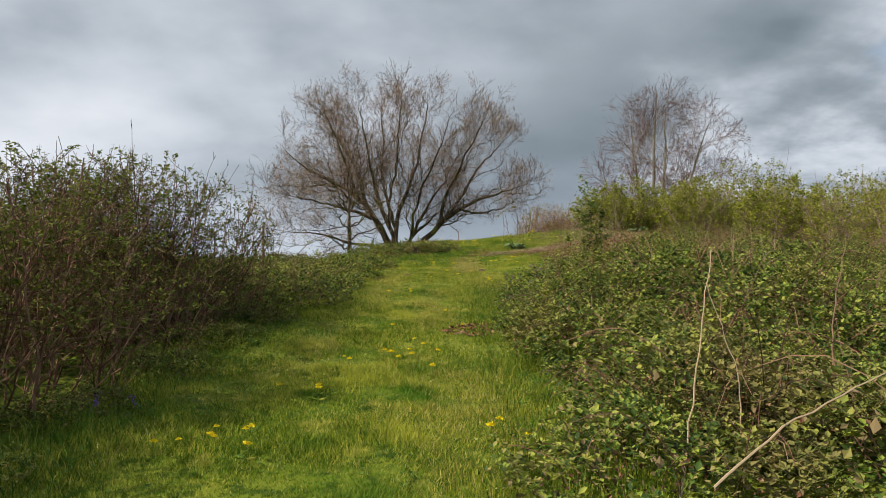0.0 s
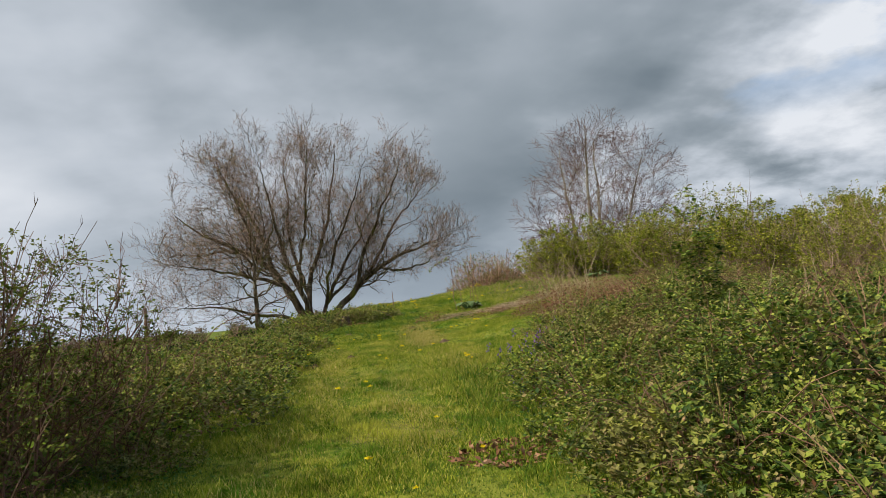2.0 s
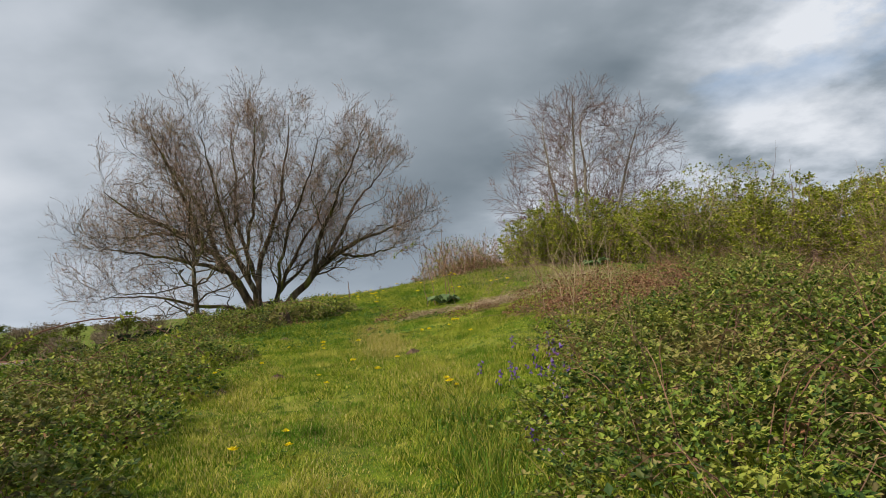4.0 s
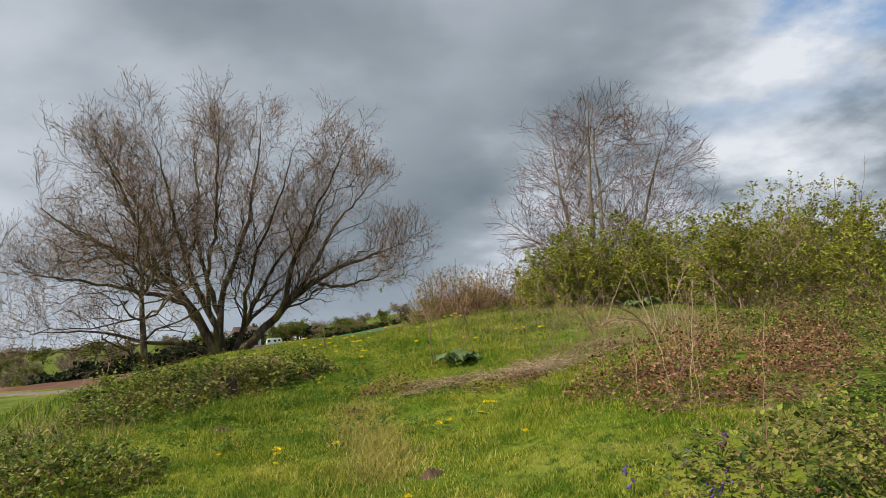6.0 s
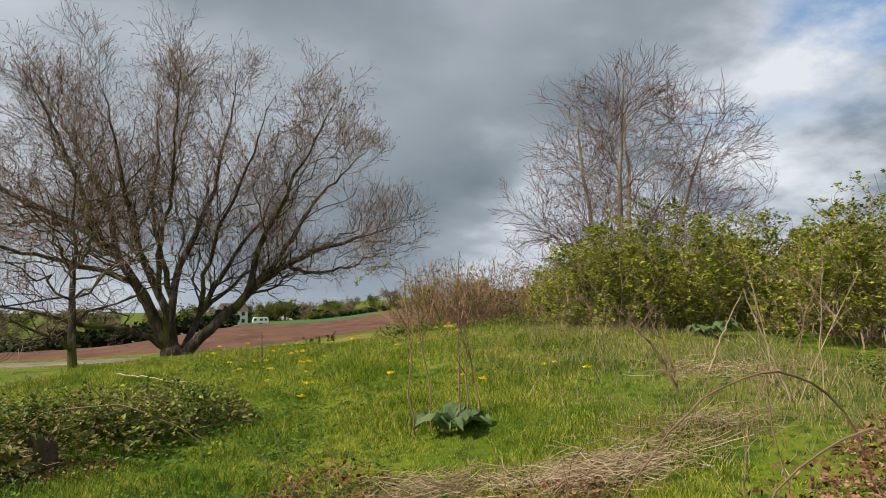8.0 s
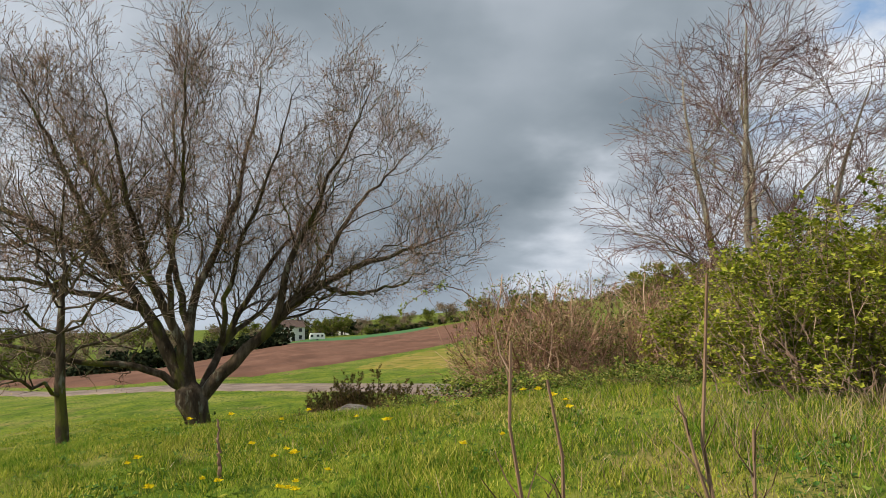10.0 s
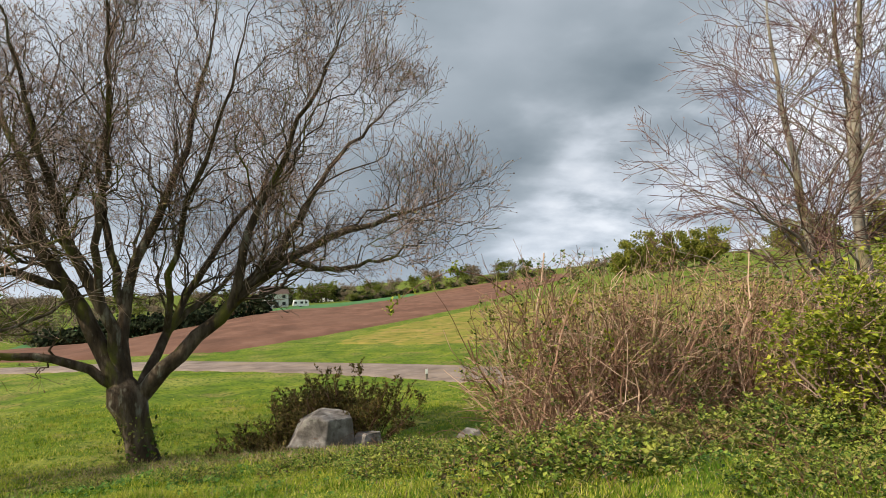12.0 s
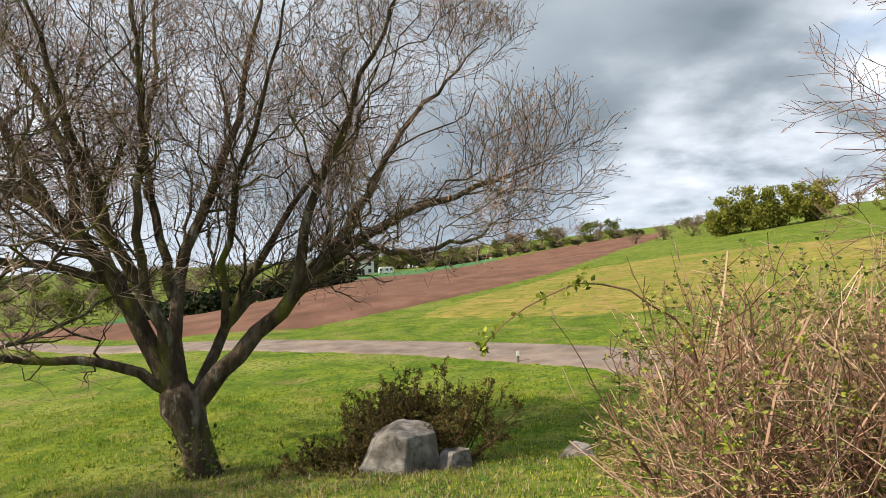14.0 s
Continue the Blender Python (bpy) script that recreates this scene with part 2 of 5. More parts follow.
def tubes(P, R, S):
    """Round tapered tubes along N paths of K points."""
    T = unit(np.gradient(P, axis=1))
    mean = unit(P[:, -1] - P[:, 0])
    ref = np.where(np.abs(mean[:, 2:3]) > 0.7, np.array([[1.0, 0.1, 0.0]]), np.array([[0.05, 0.0, 1.0]]))[:, None]
    A = unit(np.cross(T, np.broadcast_to(ref, T.shape)))
    B = np.cross(T, A)
    th = 2 * np.pi * np.arange(S) / S
    V = P[:, :, None] + R[:, :, None, None] * (np.cos(th)[:, None] * A[:, :, None] + np.sin(th)[:, None] * B[:, :, None])
    N, K = R.shape
    i = np.arange(N * K * S).reshape(N, K, S)
    a, d = i[:, :-1], i[:, 1:]
    return V.reshape(-1, 3), np.stack([a, np.roll(a, -1, 2), np.roll(d, -1, 2), d], -1).reshape(-1, 4)


def reach(p, d, hull):
    """Distance along d from p to an ellipsoid."""
    c, r = np.array(hull[0]), np.array(hull[1])
    q, e = (p - c) / r, d / r
    a, b, k = (e * e).sum(1), (q * e).sum(1), (q * q).sum(1) - 1
    disc = np.maximum(b * b - a * k, 0)
    return np.maximum((-b + np.sqrt(disc)) / a, 0)


def sprout(rng, P, R, n, span, angle, length, lift, wob, K, thin, hull=None, arc=0.0):
    """n side shoots from every path."""
    N, Kp = P.shape[:2]
    i = np.repeat(np.arange(N), n)
    t = rng.uniform(span[0], span[1], len(i))
    s = t * (Kp - 1)
    k = np.minimum(s.astype(int), Kp - 2)
    f = (s - k)[:, None]
    base = P[i, k] * (1 - f) + P[i, k + 1] * f
    r = R[i, k] * (1 - f[:, 0]) + R[i, k + 1] * f[:, 0]
    T = unit(P[i, k + 1] - P[i, k])
    q = rng.normal(size=(len(i), 3))
    side = unit(q - (q * T).sum(1)[:, None] * T)
    a = np.radians(rng.uniform(angle[0], angle[1], len(i)))[:, None]
    D = T * np.cos(a) + side * np.sin(a)
    D[:, 2] += lift
    D = unit(D)
    L = length * rng.uniform(0.55, 1.2, len(i)) * (1.15 - 0.5 * t)
    if hull:
        room = reach(base, D, hull) * rng.uniform(0.86, 1.02, len(i))
        keep = room > 0.35 * L
        base, D, r, L = base[keep], D[keep], r[keep], np.minimum(L, room)[keep]
    u = np.linspace(0, 1, K)[None, :, None]
    path = base[:, None] + D[:, None] * u * L[:, None, None]
    path[:, :, 2] += arc * (u[:, :, 0] ** 2) * L[:, None]
    jit = rng.normal(size=path.shape) * wob * L[:, None, None] / K
    jit[:, 0] = 0
    path = path + np.cumsum(jit, axis=1)
    rad = (r * thin)[:, None] * np.linspace(1, 0.35, K)[None]
    return path, rad


def leaves(rng, p, d, size, fold=0.1, width=0.34, flat=0.0):
    """Small folded leaves at points p along directions d."""
    n = len(p)
    d = unit(d)
    w = unit(np.cross(d, rng.normal(size=(n, 3)) * (1 - flat) + np.array([0, 0, 3.0 * flat])))
    up = np.cross(w, d)
    s = (size * rng.uniform(0.4, 1.3, n))[:, None]
    V = np.stack([p, p + s * (0.45 * d + width * w + fold * up), p + s * d, p + s * (0.45 * d - width * w + fold * up)], 1)
    b = 4 * np.arange(n)[:, None]
    return V.reshape(-1, 3), np.concatenate([b + [[0, 1, 2]], b + [[0, 2, 3]]])


def whorls(rng, p, k, size, mat_rise=(0.0, 0.6), flat=0.75):
    """Sprays of k leaves round each point, mostly facing up."""
    q = np.repeat(p, k, axis=0)
    a = rng.uniform(0, 2 * np.pi, len(q))
    d = np.stack([np.cos(a), np.sin(a), rng.uniform(mat_rise[0], mat_rise[1], len(q))], 1)
    q = q + rng.normal(size=q.shape) * size * 0.35
    return leaves(rng, q, d, size, 0.12, 0.36, flat)


def along(rng, P, n, span=(0.2, 1.0)):
    """n points on every path, with the path's direction there."""
    N, K = P.shape[:2]
    i = np.repeat(np.arange(N), n)
    s = rng.uniform(span[0], span[1], len(i)) * (K - 1)
    k = np.minimum(s.astype(int), K - 2)
    f = (s - k)[:, None]
    return P[i, k] * (1 - f) + P[i, k + 1] * f, unit(P[i, k + 1] - P[i, k])


_w = rng_of(77)
WAVES = [(_w.uniform(2.0, 14.0), _w.uniform(0, 2 * np.pi), _w.uniform(0, 2 * np.pi)) for _ in range(14)]


def tufts(x, y):
    """Uneven clumping, 0 to 1."""
    s = sum(np.sin(k * (x * math.cos(a) + y * math.sin(a)) + p + 0.9 * np.sin(0.7 * k * (y * math.cos(a) - x * math.sin(a)))) / k ** 0.4 for k, a, p in WAVES)
    return np.clip(0.5 + 0.24 * s, 0, 1)


def blade_geo(rng, p, height, width, lean=0.35, short=False):
    """Grass blades at points p: one triangle each where short, else a bent blade of quad and tip."""
    n = len(p)
    a, b = rng.uniform(0, 2 * np.pi, n), rng.uniform(0, 2 * np.pi, n)
    side = np.stack([np.cos(a), np.sin(a), np.zeros(n)], 1)
    tilt = np.stack([np.cos(b), np.sin(b), np.zeros(n)], 1) * (rng.uniform(0.1, 1, n) * lean * height)[:, None]
    h = np.stack([np.zeros(n), np.zeros(n), height], 1)
    w = side * (width if np.ndim(width) == 0 else width[:, None])
    if short:
        V = np.stack([p - w, p + w, p + h + tilt], 1).reshape(-1, 3)
        return V, np.zeros((0, 4), int), 3 * np.arange(n)[:, None] + [[0, 1, 2]]
    V = np.stack([p - w, p + w, p + 0.55 * h + 0.3 * tilt + 0.8 * w, p + 0.55 * h + 0.3 * tilt - 0.8 * w, p + h * 0.95 + tilt], 1).reshape(-1, 3)
    i = 5 * np.arange(n)[:, None]
    return V, i + [[0, 1, 2, 3]], i + [[3, 2, 4]]


def grass_mesh(name, V, quads, tri, mat):
    me = bpy.data.meshes.new(name)
    loop = np.concatenate([quads.ravel(), tri.ravel()])
    size = np.concatenate([np.full(len(quads), 4), np.full(len(tri), 3)])
    me.vertices.add(len(V))
    me.vertices.foreach_set("co", V.astype(np.float32).ravel())
    me.loops.add(len(loop))
    me.loops.foreach_set("vertex_index", loop.astype(np.int32))
    me.polygons.add(len(size))
    me.polygons.foreach_set("loop_start", (np.cumsum(size) - size).astype(np.int32))
    me.update(calc_edges=True)
    me.materials.append(mat)
    return me


# ---- ground ----
RIDGE_Y = [-30, -10, 0, 3.4, 6.8, 10.3, 13, 15.3, 17.3, 19, 20.5, 22.5, 25, 27.5, 30, 34, 40]
RIDGE_Z = [-1.2, -0.5, 0, 0.2, 0.47, 0.83, 1.12, 1.36, 1.56, 1.76, 1.68, 1.38, 0.92, 0.48, -0.1, -0.14, 0]


def ground(x, y):
    """Height of the land: a grassy mound above a valley, with a hillside to the east."""
    x, y = np.asarray(x, float), np.asarray(y, float)
    c = sum(np.interp(y + d, RIDGE_Y, RIDGE_Z) for d in (-1, -0.5, 0, 0.5, 1)) / 5
    edge = -1.8 + 2.3 * smooth(11, 17, y) + 1.0 * smooth(22, 27, y)
    foot = 9 - 3 * smooth(20, 27, y)
    left = np.clip((x + foot) / (edge + foot), 0, 1)
    m = left * left * (3 - 2 * left) * (1 - 0.6 * smooth(5, 15, x))
    bank = 0.3 * smooth(0.3, 3.5, x) * smooth(2, 8, y) * (1 - smooth(17, 24, y))
    hill = 0.44 * np.logaddexp(0, (x - 8) / 6) * smooth(12, 45, y) * (1 - 0.55 * smooth(60, 260, x))
    hill = hill + 0.33 * np.logaddexp(0, (x - 28) / 6) * smooth(30, 80, y) * (1 - 0.7 * smooth(90, 260, x))
    far = 4 * smooth(300, 1300, np.hypot(x, y)) 
    dip = -0.5 * smooth(3, 15, -x) * smooth(5, 30, y) - 1.6 * smooth(110, 220, y) * (1 - smooth(15, 70, x)) - 4.2 * smooth(2, 42, -x) * smooth(56, 104, y) * (1 - 0.5 * smooth(150, 250, y))
    return c * m + bank + hill + far + dip


def bumps(x, y):
    return 0.016 * np.sin(7.3 * x + 1.3 * np.sin(3.1 * y)) * np.sin(6.1 * y + 1.1 * np.sin(4.3 * x)) + 0.02 * np.sin(2.3 * x + 1.1 * np.sin(1.7 * y)) * np.sin(1.9 * y + 0.7 * np.cos(2.1 * x)) + 0.012 * np.sin(5.1 * x + 3.3 * y) * np.sin(4.3 * y - 2.7 * x)


def spread(lo, hi, step, far, growth):
    core = list(np.arange(lo, hi + 1e-6, step))
    d, a, b = step, [], []
    while core[-1] + sum(b) < far:
        d *= growth
        b.append(d)
    hi_side = list(hi + np.cumsum(b))
    lo_side = list(lo - np.cumsum(b))[::-1]
    return np.array(lo_side + core + hi_side)


def sheet(name, X, Y, lift, mat):
    Z = ground(X, Y) + lift
    n, k = X.shape
    i = np.arange(n * k).reshape(n, k)
    f = np.stack([i[:-1, :-1], i[:-1, 1:], i[1:, 1:], i[1:, :-1]], -1).reshape(-1, 4)
    return mesh_of(name, [(np.stack([X, Y, Z], -1).reshape(-1, 3), f)], mat, True)


gx, gy = spread(-9, 12, 0.15, 2600, 1.12), spread(-4, 42, 0.18, 2600, 1.12)
GX, GY = np.meshgrid(gx, gy)
near = (1 - smooth(20, 60, np.hypot(GX, GY - 15)))
tagged(new("ground", sheet("ground", GX, GY, bumps(GX, GY) * near, M_GROUND)), "rolling spring grassland with a worn grassy mound", "ground", kind="structure")


def ribbon(name, low, high, rows, lift, mat, label, category, wave=None):
    """A strip of land between two lines of (x, y), draped on the ground."""
    low, high = np.array(low, float), np.array(high, float)
    t = np.linspace(0, 1, 140)

    def line(p):
        d = np.concatenate([[0], np.cumsum(np.linalg.norm(np.diff(p, axis=0), axis=1))])
        return np.stack([np.interp(t, d / d[-1], p[:, 0]), np.interp(t, d / d[-1], p[:, 1])], 1)
    a, b = line(low), line(high)
    s = np.linspace(0, 1, rows)[:, None, None]
    q = a[None] * (1 - s) + b[None] * s
    X, Y = q[..., 0], q[..., 1]
    rim = np.minimum(np.minimum(s[..., 0], 1 - s[..., 0]) * rows, 1.0) * np.minimum(np.minimum(t, 1 - t) * 60, 1.0)[None]
    h = (lift + (wave(X, Y) if wave else 0)) * rim - 0.08 * (1 - rim)
    ob = new(name, sheet(name, X, Y, h, mat))
    return tagged(ob, label, category, kind="structure")


ribbon("road", [(-60, 76), (-30, 62), (-18, 55), (-10.8, 49), (-3.7, 44), (1.2, 40.8), (4.3, 38), (6.2, 36.1), (7.6, 33.4), (9.2, 28), (10.8, 8), (11.5, -30), (9, -120)],
       [(-61, 79.5), (-31, 65.5), (-19.5, 58.8), (-12.2, 52.6), (-4.5, 48), (1.2, 44.4), (4.8, 41.6), (7.1, 39.5), (9.0, 37), (12.4, 29), (14, 8), (14.7, -30), (12.3, -120)],
       17, 0.035, M_ROAD, "worn pale single-track lane curving past the mound", "lane")
ribbon("field", [(-90, 86), (-30, 67.5), (-12, 54.5), (-3.0, 50.5), (1.6, 59.5), (7.5, 72), (18.7, 94.5), (38, 136), (62, 176)],
       [(-110, 122), (-40, 112), (-19, 106), (-5, 140), (12, 225), (34, 246), (48, 240), (58, 225), (66, 190)],
       60, 0.1, M_SOIL, "bare ploughed reddish-brown field", "field", wave=lambda X, Y: 0.04 * np.sin(3.2 * (X * 0.9 - Y * 0.35)))
ribbon("crop_field", [(-40, 113), (-19, 107), (-5, 141), (12, 226), (34, 247)], [(-60, 200), (-25, 225), (0, 256), (22, 276), (36, 272)],
       20, 0.13, M_CROP, "young green crop field beyond the ploughland", "field")
ribbon("rough_pasture", [(2.0, 53.5), (6, 49.5), (10, 47.2), (15, 46.6), (21, 47.5), (30, 50)], [(3.6, 60.0), (9.4, 71.0), (18.6, 90), (29, 94), (38, 84), (40, 66)],
       40, 0.06, M_PASTURE, "yellowish-brown rough pasture on the hillside", "grassland", wave=lambda X, Y: 0.05 * np.sin(1.9 * X + 0.7 * Y) * np.sin(1.3 * Y))


# ---- trees ----
def bent(points, K, rng, wob=0.05):
    """A smooth path through a few guide points."""
    p = np.array(points, float)
    d = np.concatenate([[0], np.cumsum(np.linalg.norm(np.diff(p, axis=0), axis=1))])
    t = np.linspace(0, d[-1], K)
    q = np.stack([np.interp(t, d, p[:, i]) for i in range(3)], 1)
    for _ in range(3):
        q[1:-1] = 0.25 * q[:-2] + 0.5 * q[1:-1] + 0.25 * q[2:]
    j = rng.normal(size=q.shape) * wob
    j[0] = 0
    return q + j


def trim(P, R, floor):
    keep = P[:, :, 2].min(1) > floor
    return P[keep], R[keep]


def trunk_geo(path, radii, S, rng, ridges=0.08):
    """A trunk with flared foot and uneven girth."""
    P, R = np.array(path, float)[None], np.array(radii, float)[None]
    V, F = tubes(P, R, S)
    c = np.repeat(P[0], S, axis=0)
    out = V - c
    ang = np.tile(2 * np.pi * np.arange(S) / S, len(path))
    k = 1 + ridges * np.sin(3 * ang + 1.3 * c[:, 2]) + 0.6 * ridges * np.sin(7 * ang + 3 * c[:, 2])
    return c + out * k[:, None], F


def crown_lobes(p, y_turn=0.35):
    """How far the crown reaches at points p: bulging lobes with notches between."""
    th = np.degrees(np.arctan2(p[:, 2] - 3.4, p[:, 0] + 0.3))
    return 1 + 0.055 * np.cos(np.radians((th - 67) * 360 / 30) + y_turn * p[:, 1]) + 0.03 * np.sin(np.radians(th * 11))


def old_tree():
    rng = rng_of(11)
    ob = thing("spreading_tree", "broad bare spreading tree with forked dark trunk and reddish buds", "tree", -1.45, 29.4)
    part("trunk", [trunk_geo([(0.1, 0, -0.4), (0.05, 0, -0.08), (0.02, 0, 0.1), (-0.03, 0, 0.4), (-0.12, 0, 0.75), (-0.2, 0, 1.0), (-0.24, 0, 1.2), (-0.22, 0, 1.42)],
                             [0.34, 0.285, 0.235, 0.215, 0.24, 0.31, 0.27, 0.06], 24, rng)], M_BARK, ob, shade=True)
    limbs, rad, taper = [], [], np.linspace(1, 0.06, 18) ** 0.95

    def limb(r, depth, *xz, leaves_limb=None):
        """A limb through points of the crown's broad side, drifting depth metres back by its tip."""
        n = len(xz)
        g = np.array([(x - 0.17, depth * (i / (n - 1)) ** 1.2, z + 0.07) for i, (x, z) in enumerate(xz)])
        if leaves_limb is not None:
            host = limbs[leaves_limb][2:14]
            j = int(np.argmin(np.linalg.norm(host - g[0], axis=1)))
            g = g + (host[j] - g[0]) * np.linspace(1, 0, n)[:, None]
            r = min(r, 0.85 * rad[leaves_limb][j + 2])
        limbs.append(bent(g, 18, rng, 0.03))
        rad.append(r * taper)
        return len(limbs) - 1

    low = limb(0.085, -1.2, (-0.12, 1.1), (-0.62, 1.5), (-1.13, 1.73), (-1.61, 1.72), (-2.06, 1.76), (-2.6, 2.05), (-3.6, 2.2), (-4.6, 2.15))
    west = limb(0.16, 0.3, (-0.08, 0.95), (-0.48, 1.92), (-0.89, 2.65), (-1.35, 3.34), (-1.82, 3.82), (-2.44, 4.15), (-3.2, 4.5), (-4.1, 5.0), (-4.7, 5.6))
    tall = limb(0.12, -1.5, (-0.05, 1.0), (-0.29, 2.33), (-0.64, 2.95), (-0.88, 3.74), (-1.06, 4.52), (-1.1, 5.3), (-1.32, 6.1), (-1.45, 6.9))
    mid = limb(0.115, 1.4, (-0.02, 1.0), (-0.2, 2.32), (-0.09, 3.05), (0.24, 3.8), (0.63, 4.7), (0.88, 5.88), (1.1, 7.0), (1.2, 8.2))
    east = limb(0.15, -0.3, (0.05, 0.85), (0.2, 1.14), (0.53, 1.48), (1.04, 1.77), (1.56, 2.37), (1.98, 2.88), (2.61, 3.28), (3.35, 3.57), (4.31, 3.87), (5.3, 4.25))
    rise = limb(0.09, 2.4, (0.12, 1.0), (0.28, 1.3), (0.47, 2.08), (0.94, 2.92), (1.33, 3.61), (1.88, 4.48), (2.36, 5.43), (2.6, 6.4))
    limb(0.085, 1.6, (-1.32, 3.33), (-1.5, 4.13), (-1.92, 5.26), (-2.52, 6.0), (-3.11, 7.13), (-3.6, 8.0), leaves_limb=west)
    limb(0.085, -1.8, (-1.77, 3.8), (-1.91, 4.39), (-2.19, 5.22), (-2.5, 6.1), (-2.9, 7.2), leaves_limb=west)
    limb(0.075, 2.4, (-2.4, 4.1), (-3.2, 4.3), (-4.3, 4.2), (-5.4, 4.4), leaves_limb=west)
    limb(0.075, -2.6, (-0.9, 2.65), (-1.8, 3.0), (-3.0, 3.3), (-4.3, 3.6), leaves_limb=west)
    limb(0.08, 2.6, (-0.17, 2.53), (-0.47, 3.38), (-0.82, 4.75), (-0.75, 6.02), (-0.85, 7.3), (-0.9, 8.3), leaves_limb=mid)
    limb(0.07, -2.4, (-0.2, 2.4), (-0.3, 3.4), (0.1, 4.8), (0.15, 6.2), (0.25, 7.4), leaves_limb=tall)
    limb(0.085, 1.5, (1.97, 2.88), (2.39, 3.51), (2.84, 4.18), (3.42, 5.11), (4.15, 5.9), (4.7, 6.5), leaves_limb=east)
    limb(0.085, -1.6, (1.55, 2.37), (1.78, 3.29), (2.22, 4.3), (2.65, 5.17), (3.2, 6.1), (3.5, 6.8), leaves_limb=east)
    limb(0.06, -1.4, (2.61, 3.28), (3.23, 3.04), (4.02, 3.11), (4.7, 3.4), leaves_limb=east)
    limb(0.08, -2.2, (0.53, 2.09), (0.67, 2.91), (0.92, 3.9), (1.27, 4.66), (1.8, 5.77), (2.2, 6.8), leaves_limb=rise)
    limb(0.075, 3.2, (0.5, 2.1), (1.0, 2.6), (1.9, 3.4), (2.9, 4.4), leaves_limb=rise)
    limb(0.07, 3.0, (-0.6, 2.1), (-1.2, 2.9), (-2.0, 3.9), (-2.7, 5.2), leaves_limb=west)
    limbs, rad = np.stack(limbs), np.stack(rad)
    for i in range(len(limbs)):
        part("limb", [tubes(limbs[i:i + 1], rad[i:i + 1], 10)], M_BARK, ob, shade=True)
    hull = ((-0.25, 0, 3.4), (6.9, 5.8, 6.6))

    def shaped(P, R, floor):
        """Drop what hangs too low or grows past the crown's uneven outline."""
        q = np.abs(P[:, -1] - np.array(hull[0])) / np.array([6.05, 5.1, 6.1])
        keep = ((q ** 2.6).sum(1) ** (1 / 2.6) < crown_lobes(P[:, -1])) & (P[:, :, 2].min(1) > np.maximum(floor, 1.45 + 0.3 * P[:, -1, 0]))
        return P[keep], R[keep]

    b1 = shaped(*sprout(rng, limbs, rad, 13, (0.2, 1.0), (24, 60), 2.0, 0.24, 0.42, 9, 0.34, hull, 0.1), 1.2)
    b2 = shaped(*sprout(rng, *b1, 8, (0.12, 1.0), (28, 66), 1.1, 0.2, 0.36, 7, 0.5, hull, 0.08), 0.9)
    b2e = shaped(*sprout(rng, limbs, rad, 15, (0.25, 1.0), (30, 75), 1.15, 0.18, 0.6, 7, 0.2, hull, 0.05), 1.2)
    b2 = (np.concatenate([b2[0], b2e[0]]), np.maximum(np.concatenate([b2[1], b2e[1]]), 0.0042))
    b3 = shaped(*sprout(rng, *b2, 6, (0.1, 1.0), (25, 68), 0.5, 0.2, 0.34, 4, 0.6, hull, 0.06), 0.8)
    b3 = (b3[0], np.clip(b3[1], 0.0028, 0.0065))
    b4 = sprout(rng, *b3, 2, (0.2, 1.0), (25, 70), 0.22, 0.16, 0.4, 2, 0.8, None, 0.04)
    b4 = (b4[0], np.clip(b4[1], 0.0024, 0.0034))
    part("branch", [tubes(*b1, 6), tubes(*b2, 4)], M_BARK, ob, shade=True)
    part("twig", [tubes(*b3, 3), tubes(*b4, 3)], M_TWIG, ob)
    ends = [b3[0][:, -2:], b4[0][:, -2:]]
    p, d = np.concatenate([e[:, 1] for e in ends]), np.concatenate([e[:, 1] - e[:, 0] for e in ends])
    part("bud", [leaves(rng, p, d, 0.04, 0.02, 0.25)], M_BUD, ob)
    # ivy sprigs at the foot
    n = 170
    a, h = rng.uniform(-2.9, 0.2, n), rng.uniform(0.02, 1.0, n) ** 1.3 * 0.75
    r = 0.26 + rng.uniform(0, 0.1, n)
    q = np.stack([r * np.cos(a) + 0.03 - 0.12 * h, r * np.sin(a), h], 1)
    part("ivy", [leaves(rng, q, rng.normal(size=(n, 3)) + [0, -1, 0.4], 0.07)], M_BRAMBLE, ob, "green ivy sprigs on the trunk")


